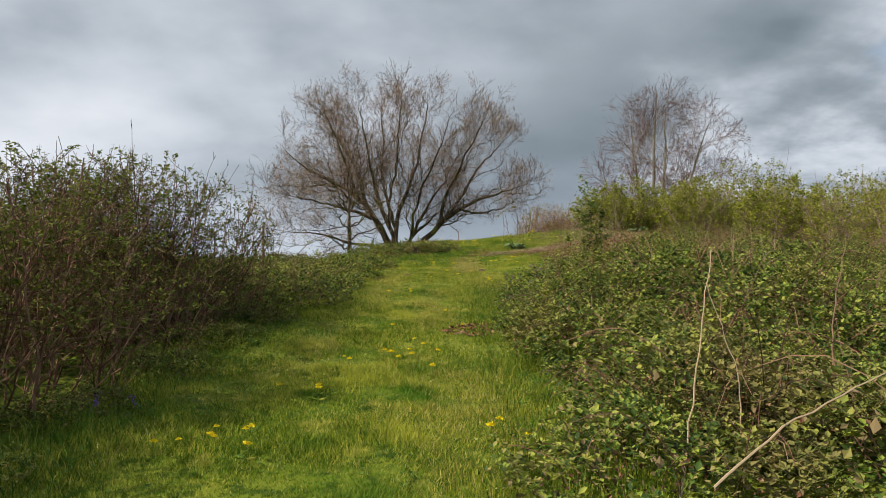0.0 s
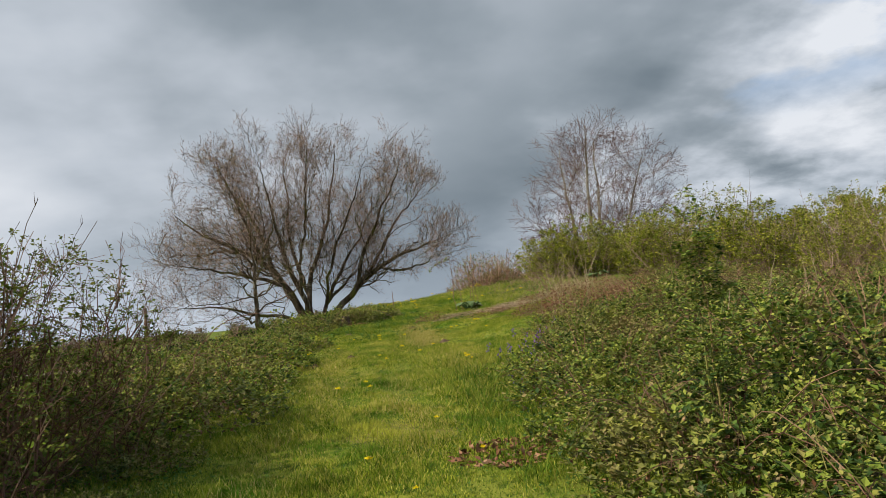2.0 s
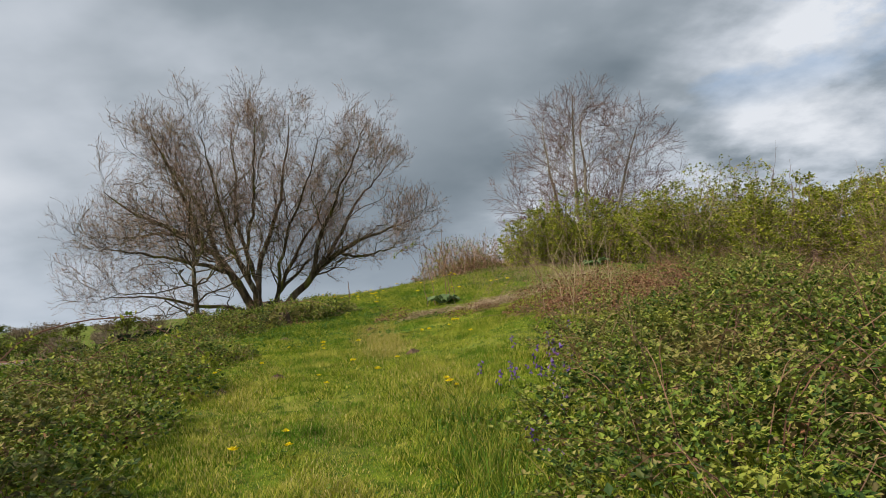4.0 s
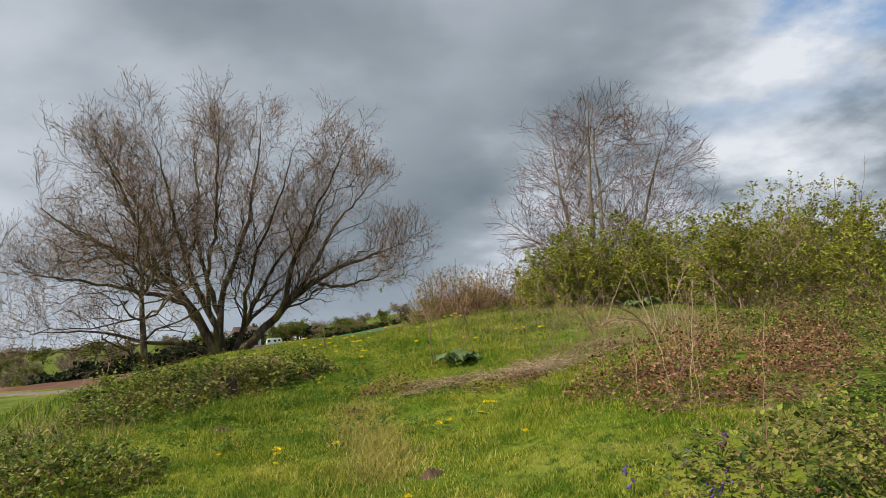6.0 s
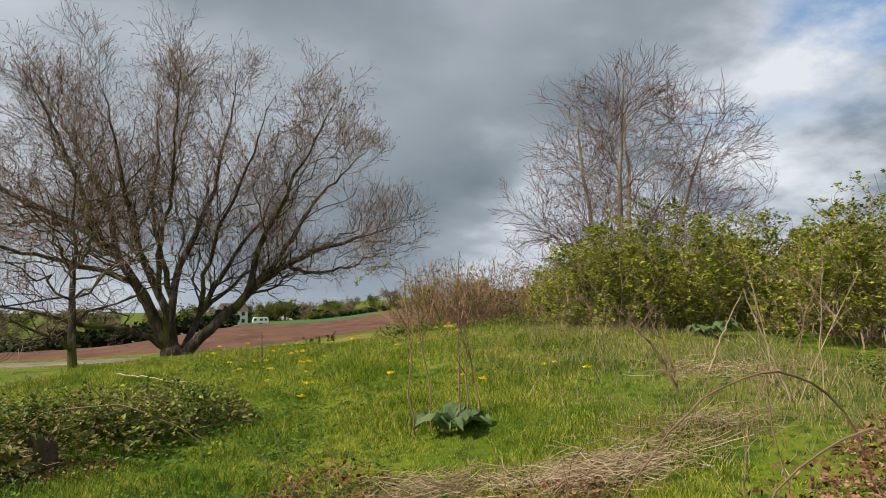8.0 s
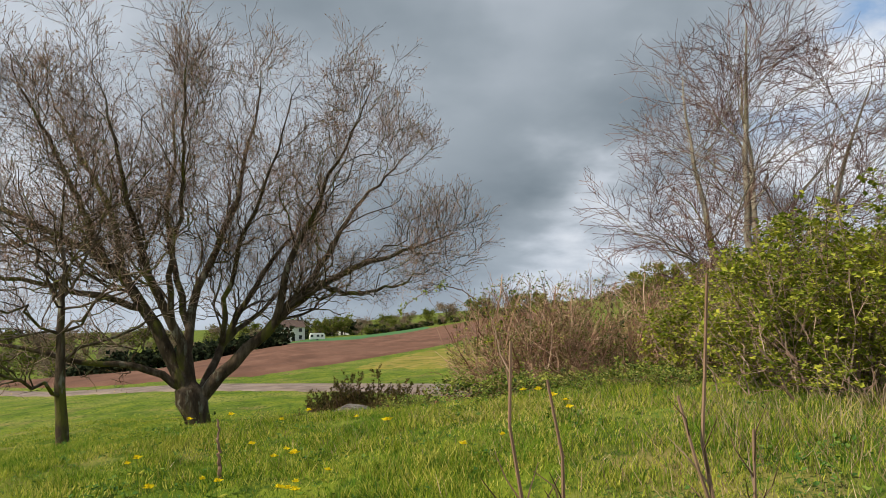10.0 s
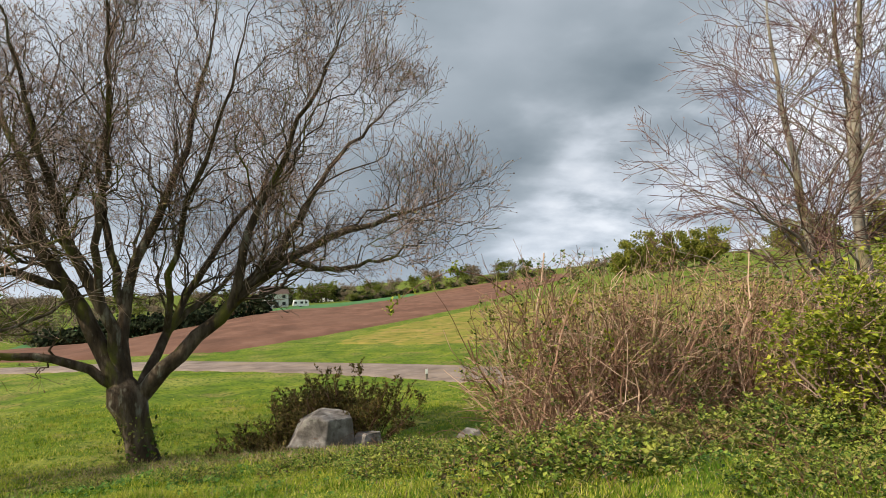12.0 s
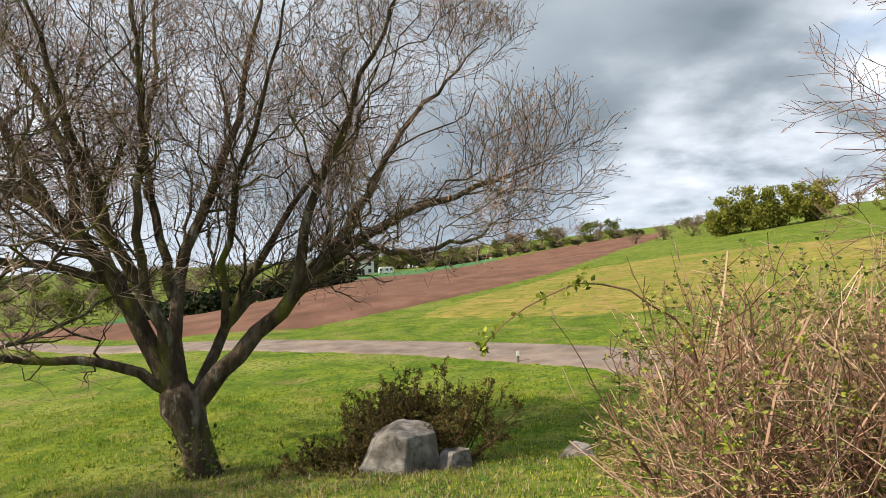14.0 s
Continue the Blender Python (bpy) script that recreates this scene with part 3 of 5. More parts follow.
def slim_tree():
    rng = rng_of(23)
    ob = thing("slender_tree", "slender bare tree with straight grey-green trunk", "tree", -3.35, 27.3)
    path = bent([(0, 0, -0.2), (0.02, 0, 0.6), (-0.03, 0, 1.4), (-0.02, 0, 2.3), (-0.04, 0.05, 3.2), (-0.12, 0.1, 4.2), (-0.1, 0.1, 5.2)], 18, rng, 0.02)
    girth = 0.125 * np.linspace(1, 0.05, 18) ** 1.15
    part("trunk", [trunk_geo(path, girth, 12, rng, 0.06)], M_BARK, ob, shade=True)
    fork = [bent([path[9] , path[9] + [0.3 * k, 0.15 * k, 0.7], path[9] + [0.75 * k, 0.3, 1.7], path[9] + [0.9 * k, 0.2, 2.6]], 18, rng, 0.025) for k in (-1.0, 0.8)]
    P, R = np.stack([path] + fork), np.stack([girth] + [0.6 * girth[9] * np.linspace(1, 0.1, 18)] * 2)
    for f in (1, 2):
        part("limb", [tubes(P[f:f + 1], R[f:f + 1], 8)], M_BARK, ob, shade=True)
    hull = ((-0.3, 0, 2.9), (3.2, 2.6, 3.3))
    b1 = trim(*sprout(rng, P[:1], R[:1], 26, (0.25, 1.0), (45, 85), 2.9, 0.1, 0.3, 9, 0.4, hull, -0.12), 0.6)
    b1f = trim(*sprout(rng, P[1:], R[1:], 10, (0.2, 1.0), (35, 70), 1.7, 0.12, 0.3, 9, 0.5, hull, -0.05), 0.6)
    b1 = (np.concatenate([b1[0], b1f[0]]), np.concatenate([b1[1], b1f[1]]))
    b2 = trim(*sprout(rng, *b1, 7, (0.15, 1.0), (25, 65), 1.2, 0.05, 0.4, 6, 0.55, hull, -0.1), 0.4)
    b2 = (b2[0], np.maximum(b2[1], 0.0042))
    b3 = sprout(rng, *b2, 6, (0.1, 1.0), (20, 60), 0.5, 0.05, 0.35, 4, 0.7, hull, -0.05)
    b3 = (b3[0], np.clip(b3[1], 0.0028, 0.005))
    part("branch", [tubes(*b1, 6), tubes(*b2, 4)], M_BARK, ob, shade=True)
    part("twig", [tubes(*b3, 3)], M_TWIG, ob)


def silver_tree():
    rng = rng_of(37)
    ob = thing("multi_stemmed_tree", "bare multi-stemmed tree with pale mossy bark", "tree", 7.4, 24.3)
    stems = [([(-0.3, 0, -0.2), (-0.38, 0.1, 1.2), (-0.55, 0.2, 2.8), (-0.75, 0.3, 4.4), (-0.8, 0.4, 5.6)], 0.1),
             ([(0, 0, -0.2), (0.0, -0.1, 1.3), (-0.1, -0.2, 3.0), (-0.15, -0.4, 4.8), (-0.1, -0.5, 6.2)], 0.11),
             ([(0.08, 0.1, -0.2), (0.3, 0.2, 1.4), (0.5, 0.5, 3.0), (0.65, 0.9, 5.0), (0.7, 1.0, 6.0)], 0.11),
             ([(0.12, -0.05, -0.2), (0.45, -0.2, 1.3), (0.95, -0.5, 2.7), (1.4, -0.8, 4.2), (1.6, -1.0, 5.0)], 0.1),
             ([(-0.05, -0.1, 0.4), (-0.5, -0.4, 1.6), (-1.3, -0.7, 2.3), (-2.3, -0.9, 2.9)], 0.045),
             ([(0.2, 0, 0.9), (1.0, 0.4, 1.9), (1.9, 0.7, 2.7), (2.6, 0.9, 3.5)], 0.045)]
    hull = ((0.25, 0, 3.4), (2.95, 2.6, 3.15))
    limbs = np.stack([bent(0.94 * np.array(g), 16, rng, 0.02) for g, _ in stems])
    rad = np.stack([r * np.linspace(0.9, 0.1, 16) for _, r in stems])
    for i in range(len(stems)):
        part("stem", [trunk_geo(limbs[i], rad[i], 10, rng, 0.04)], M_PALE_BARK, ob, shade=True)
    b1 = trim(*sprout(rng, limbs, rad, 20, (0.24, 1.0), (38, 70), 2.5, 0.12, 0.16, 8, 0.24, hull, -0.06), 1.2)
    b2 = sprout(rng, *b1, 10, (0.1, 1.0), (25, 58), 0.95, 0.04, 0.26, 5, 0.55, hull, -0.02)
    b2 = (b2[0], np.maximum(b2[1], 0.0034))
    b3 = sprout(rng, *b2, 5, (0.1, 1.0), (20, 55), 0.42, 0.03, 0.3, 4, 0.7, hull, 0.0)
    b3 = (b3[0], np.clip(b3[1], 0.0027, 0.0045))
    part("branch", [tubes(*b1, 6)], M_PALE_BARK, ob, shade=True)
    part("twig", [tubes(*b2, 4), tubes(*b3, 3)], M_PALE_TWIG, ob)
    p, d = b3[0][::3, -1], b3[0][::3, -1] - b3[0][::3, 0]
    part("bud", [leaves(rng, p, d, 0.028, 0.02, 0.22)], M_BUD, ob)


old_tree()
slim_tree()
silver_tree()


# ---- shrubs ----
def shrub(name, label, category, group, seed, w, h, stems, side, fine, leaf, size, m_stem, m_leaf, at, whips=0, arc=0.0, thick=0.011, low=0.15, wild=1.0):
    """A many-stemmed bush; leaf is the number of leaves on every fine twig."""
    rng = rng_of(seed)
    ob = thing(name, label, category, at[0], at[1], group=group)
    a, r = rng.uniform(0, 2 * np.pi, stems), 0.36 * w * np.sqrt(rng.uniform(0, 1, stems))
    base = np.stack([r * np.cos(a), r * np.sin(a), np.full(stems, -0.12)], 1)
    D = unit(np.stack([0.75 * r * np.cos(a) / w, 0.75 * r * np.sin(a) / w, np.full(stems, 0.5)], 1) + rng.normal(size=(stems, 3)) * [0.16 * wild, 0.16 * wild, 0.05])
    hull = ((0, 0, 0.42 * h), (0.5 * w, 0.5 * w, 0.6 * h))
    L = reach(base, D, hull) * rng.uniform(0.7, 1.02, stems)
    u = np.linspace(0, 1, 9)[None, :, None]
    P = base[:, None] + D[:, None] * u * L[:, None, None]
    P = P + np.cumsum(rng.normal(size=P.shape) * 0.018 * np.array([1, 1, 0.3]), axis=1) * (u > 0)
    R = rng.uniform(0.55, 1.2, stems)[:, None] * thick * np.linspace(1, 0.4, 9)[None]
    b1 = sprout(rng, P, R, side, (0.12, 0.98), (25, 50 + 18 * wild), 0.5 * h, 0.15 / wild, 0.35, 5, 0.6, hull, arc)
    b1 = trim(b1[0], np.maximum(b1[1], 0.0025), -0.1)
    b2 = sprout(rng, *b1, fine, (0.1, 1.0), (25, 65), 0.22 * h, 0.12, 0.35, 3, 0.7, hull, arc)
    b2 = trim(b2[0], np.clip(b2[1], 0.0018, 0.004), -0.05)
    geo = [tubes(P, R, 4), tubes(*b1, 3), tubes(*b2, 3)]
    if whips:
        k = rng.integers(0, stems, whips)
        s, d = P[k, -2], unit(D[k] + rng.normal(size=(whips, 3)) * [0.2, 0.2, 0.05] + [0, 0, 0.5])
        W = s[:, None] + d[:, None] * np.linspace(0, 1, 6)[None, :, None] * (rng.uniform(0.15, 0.4, whips) * h)[:, None, None]
        W = W + np.cumsum(rng.normal(size=W.shape) * 0.012, axis=1)
        geo.append(tubes(W, np.full((whips, 1), 0.004) * np.linspace(1, 0.4, 6)[None], 3))
        q = sprout(rng, W, np.full((whips, 6), 0.0025), 4, (0.1, 1), (20, 50), 0.12, 0.2, 0.3, 3, 1.0)
        geo.append(tubes(*q, 3))
    part("stem", geo, m_stem, ob)
    if leaf:
        p, d = along(rng, b2[0], leaf)
        p = p[p[:, 2] > low * h * rng.uniform(0, 2, len(p))]
        part("foliage", [whorls(rng, p, 4, size, (-0.2, 0.9), 0.5)], m_leaf, ob)
    return ob


def scatter(first, spots):
    for x, y, turn, s in spots:
        c = copy_thing(first, pose(x, y, float(ground(x, y)) - 0.03, 0, 0, turn))
        c.scale = (s, s, s)


# left-hand hedge of bare briar and blackthorn
hedge_a = shrub("hedge_shrub", "leggy twiggy hedge shrub with bare reddish stems and few leaves", "shrub", "hedge beside the grass path", 41, 2.3, 1.8, 66, 6, 5, 3, 0.032, M_CANE, M_DULL, (-3.15, 5.0), 26)
hedge_b = shrub("hedge_shrub", "twiggy hedge shrub with young green leaves at the top", "shrub", "hedge beside the grass path", 42, 2.2, 1.6, 58, 6, 5, 3, 0.034, M_CANE, M_DULL, (-3.3, 3.3), 22, low=0.3)
scatter(hedge_a, [(-3.2, 6.7, 130, 1.08), (-3.1, 8.2, 250, 1.08), (-3.9, 7.6, 320, 1.1), (-4.9, 7.4, 40, 1.0), (-5.2, 9.4, 200, 0.9)])
scatter(hedge_b, [(-3.6, 1.6, 70, 0.85), (-5.0, 5.2, 160, 1.05), (-5.2, 3.0, 300, 0.95)])

# hawthorns on the other side
haw_a = shrub("hawthorn_bush", "dense hawthorn bush in fresh yellow-green leaf", "bush", "hawthorns along the mound", 51, 2.1, 1.45, 32, 7, 5, 4, 0.046, M_TWIG, M_HAW, (5.0, 18.8), 14, low=0.0)
haw_b = shrub("hawthorn_bush", "tall hawthorn bush in bright new leaf", "bush", "hawthorns along the mound", 52, 2.6, 2.2, 32, 7, 5, 4, 0.048, M_TWIG, M_HAW, (9.6, 20.2), 10, low=0.0)
scatter(haw_a, [(6.3, 17.2, 80, 1.0), (4.25, 18.6, 200, 0.8), (6.9, 19.6, 310, 1.1), (7.6, 15.6, 20, 1.05), (6.6, 20.9, 140, 0.95), (5.3, 21.4, 60, 0.95), (5.9, 20.6, 250, 1.0)])
scatter(haw_b, [(8.0, 18.2, 110, 1.0), (8.0, 13.4, 300, 0.8), (9.6, 12.6, 200, 0.9), (11.5, 18.2, 240, 1.05), (12.2, 21.5, 30, 1.1), (8.6, 15.0, 170, 0.8), (10.4, 21.6, 60, 1.15), (7.6, 20.8, 10, 0.95)])

# bare tan canes beyond the crest
cane_a = shrub("bare_briar", "thicket of bare tan briar canes with few green shoots", "shrub", "briar thicket past the crest", 61, 2.1, 1.6, 120, 6, 3, 2, 0.03, M_BRIAR, M_BRAMBLE, (3.45, 22.5), 24, thick=0.0115, wild=1.25)
scatter(cane_a, [(4.6, 22.8, 100, 1.05), (5.8, 23.3, 220, 1.05), (4.3, 24.1, 310, 1.0), (6.2, 22.1, 40, 0.85), (6.9, 24.1, 170, 1.0)])


# brambles
def bramble(seed, w, h, n, at, label, m_leaf=None, size=0.06, canes=26, dead=380, wilt=0.22):
    """A mound of arching canes set with leafy shoots; n counts the shoots."""
    rng = rng_of(seed)
    ob = thing("bramble_patch", label, "bramble", at[0], at[1], group="brambles on the bank")
    a = rng.uniform(0, 2 * np.pi, canes)
    r0 = 0.25 * w * np.sqrt(rng.uniform(0, 1, canes))
    u = np.linspace(0, 1, 7)
    out = rng.uniform(0.15, 0.45, canes) * w
    top = h * rng.uniform(0.6, 1.25, canes)
    rr = r0[:, None] + out[:, None] * u[None]
    b = a[:, None] + rng.normal(size=(canes, 1)) * 0.6 * u[None]
    P = np.stack([rr * np.cos(b), rr * np.sin(b), -0.1 + top[:, None] * (1 - (1 - 1.35 * u[None]) ** 2) * 0.98], -1)
    P = P + np.cumsum(rng.normal(size=P.shape) * 0.012, axis=1)
    R = np.full((canes, 1), 0.0036) * np.linspace(1.1, 0.5, 7)[None]
    b1 = sprout(rng, P, R, 3, (0.2, 1), (30, 75), 0.28, 0.1, 0.4, 4, 0.6, None, -0.1)
    part("cane", [tubes(P, R, 3), tubes(*b1, 3)], M_CANE, ob)
    ph = rng.uniform(0, 6.28, 4)

    def mound(count, spread_r):
        th, rad = rng.uniform(0, 2 * np.pi, count), np.sqrt(rng.uniform(0, 1, count)) * spread_r * w
        x, y = rad * np.cos(th), rad * np.sin(th)
        lump = 0.72 + 0.26 * np.sin(5.2 * x / w + ph[0]) * np.sin(5.8 * y / w + ph[1]) + 0.2 * np.sin(10 * x / w + ph[2]) * np.sin(9 * y / w + ph[3])
        return x, y, np.maximum(h * (1 - (rad / (0.62 * w)) ** 2.2), 0.03) * lump, rad / w

    # leafy shoots standing out of the mound
    x, y, z, q = mound(n, 0.57)
    d = unit(np.stack([1.1 * x / w, 1.1 * y / w, np.full(n, 0.62)], 1) + rng.normal(size=(n, 3)) * 0.3)
    L = rng.uniform(0.35, 1.0, n) ** 1.3 * (0.12 + 0.34 * h)
    v = np.linspace(0, 1, 6)[None, :, None]
    S = np.stack([x, y, 0.8 * z], 1)[:, None] + d[:, None] * v * L[:, None, None] + np.cumsum(rng.normal(size=(n, 6, 3)) * 0.008, axis=1)
    S[:, :, 2] -= 0.22 * (v[:, :, 0] ** 2) * L[:, None]
    part("shoot", [tubes(S[:, ::2], np.full((n, 3), 0.0022) * np.array([1.2, 0.9, 0.5]), 3)], M_SHOOT, ob, "thin green leafy stems", kind="stuff")
    geo = []
    for k in range(1, 6):
        c = np.repeat(S[:, k], 3, axis=0)
        a3 = rng.uniform(0, 2 * np.pi, len(c))
        dd = np.stack([np.cos(a3), np.sin(a3), rng.uniform(-0.25, 0.6, len(c))], 1) + 0.5 * np.repeat(d, 3, axis=0)
        geo.append(leaves(rng, c, dd, size * (1.25 - 0.13 * k), 0.1, 0.34, 0.55))
    x, y, z, q = mound(n, 0.58)
    geo.append(whorls(rng, np.stack([x, y, z * rng.uniform(0.3, 0.9, n)], 1), 5, size))
    part("foliage", geo, m_leaf or M_BRAMBLE, ob)
    m = int(wilt * 6 * n)
    x, y, z, q = mound(m, 0.56)
    part("old_leaf", [leaves(rng, np.stack([x, y, z * rng.uniform(0.2, 0.9, m)], 1), rng.normal(size=(m, 3)), 1.1 * size)], M_OLDLEAF, ob, "dull brownish overwintered leaves", kind="stuff")
    if dead:
        x, y, z, q = mound(dead, 0.55)
        part("dead_leaf", [leaves(rng, np.stack([x, y, z * rng.uniform(0.1, 0.95, dead)], 1), rng.normal(size=(dead, 3)), 0.03)], M_DEADLEAF, ob, "withered brown leaves", kind="stuff")
    return ob


M_SHOOT = material("green_shoot", [(0.2, (0.09, 0.13, 0.03)), (0.5, (0.16, 0.2, 0.045)), (0.85, (0.24, 0.17, 0.08))], 3, 2, 0.6, vary="island")
EDGE_Y, EDGE_X = [0, 3.3, 5.5, 6.9, 8.2, 9.6, 11.3, 12.4, 13.9, 16], [0.35, 0.5, 0.95, 0.62, 0.75, 1.25, 1.6, 2.7, 4.0, 4.8]
br_a = bramble(71, 1.7, 0.68, 300, (1.7, 4.2), "tangled bramble patch with yellow-green leaves and dead canes", size=0.047, canes=22)
br_b = bramble(72, 1.6, 0.56, 330, (1.5, 6.6), "low bramble patch in fresh green leaf", size=0.043, canes=16)
br_d = bramble(74, 1.7, 0.58, 220, (5.2, 6.0), "tangled bramble patch with yellow-green leaves and dead canes", size=0.042, canes=20)
br_c = bramble(73, 1.5, 0.42, 270, (-1.95, 10.4), "low sprawling bramble at the path's edge", size=0.042, canes=13)
_r = rng_of(5)
spots_a, spots_b, spots_d = [], [], []
for yy in np.arange(1.2, 15.5, 1.0):
    e = float(np.interp(yy, EDGE_Y, EDGE_X))
    for k, xx in enumerate(np.arange(e + 0.72, 7.0, 1.22)):
        if 1.9 < xx < 4.4 and 11.8 < yy < 14.3:
            continue
        s = (0.8 if yy > 11.5 else 1.0) * (0.82 if k == 0 else 0.98 if k < 2 else 0.8) * _r.uniform(0.78, 1.2)
        (spots_d if k > 2 or yy > 10.8 else spots_a if _r.uniform() < 0.5 else spots_b).append((xx + _r.uniform(-0.15, 0.15), yy + _r.uniform(-0.2, 0.2), _r.uniform(0, 360), s))
scatter(br_a, spots_a)
scatter(br_b, spots_b)
scatter(br_d, spots_d)
scatter(br_c, [(-2.45, 3.4, 30, 0.6), (-2.35, 4.6, 140, 0.55), (-2.3, 5.8, 250, 0.6), (-2.25, 7.0, 80, 0.6), (-2.15, 8.1, 200, 0.65), (-2.05, 9.2, 50, 1.1), (-1.75, 11.7, 120, 1.0), (-1.5, 13.0, 10, 0.85), (-3.0, 10.6, 200, 1.3), (-2.9, 12.4, 300, 1.2), (-2.5, 14.0, 90, 1.0),
               (-1.25, 15.2, 150, 0.75), (-0.6, 16.3, 260, 0.7), (2.6, 20.7, 20, 0.8), (3.7, 20.9, 100, 0.9), (4.8, 21.2, 190, 0.9), (2.0, 22.0, 280, 0.6), (3.4, 19.6, 60, 0.55), (1.3, 22.7, 15, 0.5), (2.1, 23.0, 75, 0.6), (2.9, 21.7, 130, 0.6), (0.4, 22.9, 220, 0.4), (3.7, 21.6, 300, 0.65), (-0.5, 23.4, 20, 0.4), (4.4, 21.7, 200, 0.6), (-1.1, 27.3, 90, 0.4), (0.2, 26.4, 10, 0.35), (-0.7, 16.05, 40, 0.95), (-0.15, 16.5, 170, 0.75), (-1.3, 16.3, 290, 0.95), (3.2, 21.0, 240, 0.75), (4.3, 20.9, 10, 0.8)])


def sapling(x, y, h, seed):
    rng = rng_of(seed)
    ob = thing("leafy_sapling", "tall leafy young elder shoot rising out of brambles", "sapling", x, y, group="")
    g = [bent([(0, 0, -0.1), (0.05 * k, 0.02, 0.5 * h), (0.1 * k, -0.03 * k, h * (1 - 0.12 * abs(k)))], 10, rng, 0.012) for k in (-1, 0, 1)]
    P = np.stack(g)
    R = np.full((3, 1), 0.009) * np.linspace(1, 0.35, 10)[None]
    q = sprout(rng, P, R, 16, (0.3, 0.97), (35, 70), 0.34, 0.25, 0.3, 5, 0.5)
    part("stem", [tubes(P, R, 5), tubes(*q, 3)], M_SHOOT, ob)
    p, d = along(rng, q[0], 16, (0.1, 1))
    p2, d2 = along(rng, P, 30, (0.6, 1))
    p = np.concatenate([p, p2])
    part("foliage", [whorls(rng, p, 3, 0.03, (-0.3, 0.6), 0.5)], M_BRAMBLE, ob)


sapling(1.38, 6.4, 1.4, 401)


# ---- grass ----
def grass_field(name, label, rng, boxes, mat, short=False):
    """boxes: (x0, x1, y0, y1, blades, height low, height high, half width)."""
    Vs, Qs, Ts, off = [], [], [], 0
    for x0, x1, y0, y1, n, h0, h1, w, soft in boxes:
        x, y = rng.uniform(x0, x1, n) + rng.normal(size=n) * soft, rng.uniform(y0, y1, n) + rng.normal(size=n) * soft
        tuft = tufts(x, y)
        keep = rng.uniform(0, 1, n) < 0.62 + 0.38 * tuft
        x, y, tuft = x[keep], y[keep], tuft[keep]
        p = np.stack([x, y, ground(x, y) + bumps(x, y) - 0.004], 1)
        h = rng.uniform(h0, h1, len(x)) * (0.5 + 1.05 * tuft)
        V, q, t = blade_geo(rng, p, h, w * rng.uniform(0.6, 1.3, len(x)), 1.1, short)
        Vs.append(V), Qs.append(q + off), Ts.append(t + off)
        off += len(V)
    ob = new(name, grass_mesh(name, np.concatenate(Vs), np.concatenate(Qs), np.concatenate(Ts), mat))
    return tagged(ob, label, "grass", kind="stuff")


grass_field("path_grass", "short sunlit yellow-green grass on the walked path", rng_of(81),
            [(-2.2, 1.3, 1.6, 6.5, 250000, 0.014, 0.046, 0.0034, 0.1), (-2.2, 1.7, 6.5, 12, 250000, 0.014, 0.044, 0.0038, 0.1), (-1.6, 2.8, 12, 17, 230000, 0.012, 0.042, 0.0031, 0.15),
             (-2.2, 3.8, 17, 23, 190000, 0.018, 0.055, 0.0034, 0.3), (-7, 5, 23, 36, 90000, 0.025, 0.06, 0.008, 0.5)], M_BLADE, True)
grass_field("rank_grass", "taller lush green grass along the edges", rng_of(82),
            [(-2.4, -1.8, 2, 13, 13000, 0.05, 0.12, 0.0026, 0.2), (0.5, 1.3, 2, 10, 12000, 0.05, 0.14, 0.0026, 0.18), (-1.6, 0.2, 14.2, 16.5, 16000, 0.025, 0.075, 0.0022, 0.35),
             (-0.6, 3.4, 15.5, 21.5, 22000, 0.02, 0.06, 0.002, 0.4), (-7, -2.5, 10, 23, 14000, 0.06, 0.16, 0.005, 0.7), (1.6, 5, 13.5, 18.5, 14000, 0.025, 0.08, 0.0022, 0.4)], M_RANK)
grass_field("worn_grass", "pale worn dry turf along the trodden line", rng_of(83),
            [(-1.5, -0.6, 7.5, 10.5, 3500, 0.02, 0.045, 0.003, 0.3), (-0.4, 1.0, 8.0, 13.0, 6000, 0.02, 0.045, 0.0035, 0.4), (0.4, 0.66, 12.5, 14.3, 12000, 0.022, 0.05, 0.0035, 0.1), (-0.95, -0.6, 9.2, 12.6, 5000, 0.022, 0.05, 0.0035, 0.12), (0.55, 0.95, 9.0, 11.8, 3500, 0.022, 0.05, 0.0035, 0.12),
             (-1.3, -1.0, 5.4, 8.6, 3000, 0.022, 0.05, 0.0035, 0.12), (-0.2, 0.1, 7.6, 10.2, 3500, 0.022, 0.05, 0.0035, 0.12), (0.0, 0.4, 3.4, 5.6, 4000, 0.022, 0.05, 0.003, 0.14), (1.8, 2.6, 18.3, 19.6, 5000, 0.015, 0.05, 0.0035, 0.2)], M_WORN, True)
grass_field("dead_grass", "withered tan grass on the slope past the crest", rng_of(84),
            [(-2.2, 3.0, 24.6, 28.8, 12000, 0.03, 0.1, 0.004, 0.5), (2.6, 5.0, 14.0, 18.5, 12000, 0.03, 0.12, 0.0022, 0.4), (-2.8, 0.6, 27.6, 30.2, 7000, 0.02, 0.06, 0.003, 0.4), (0.2, 4.0, 18.5, 22.5, 11000, 0.02, 0.06, 0.002, 0.4), (-2.6, -1.6, 12.5, 17.5, 3000, 0.05, 0.15, 0.003, 0.4)], M_STRAW, True)


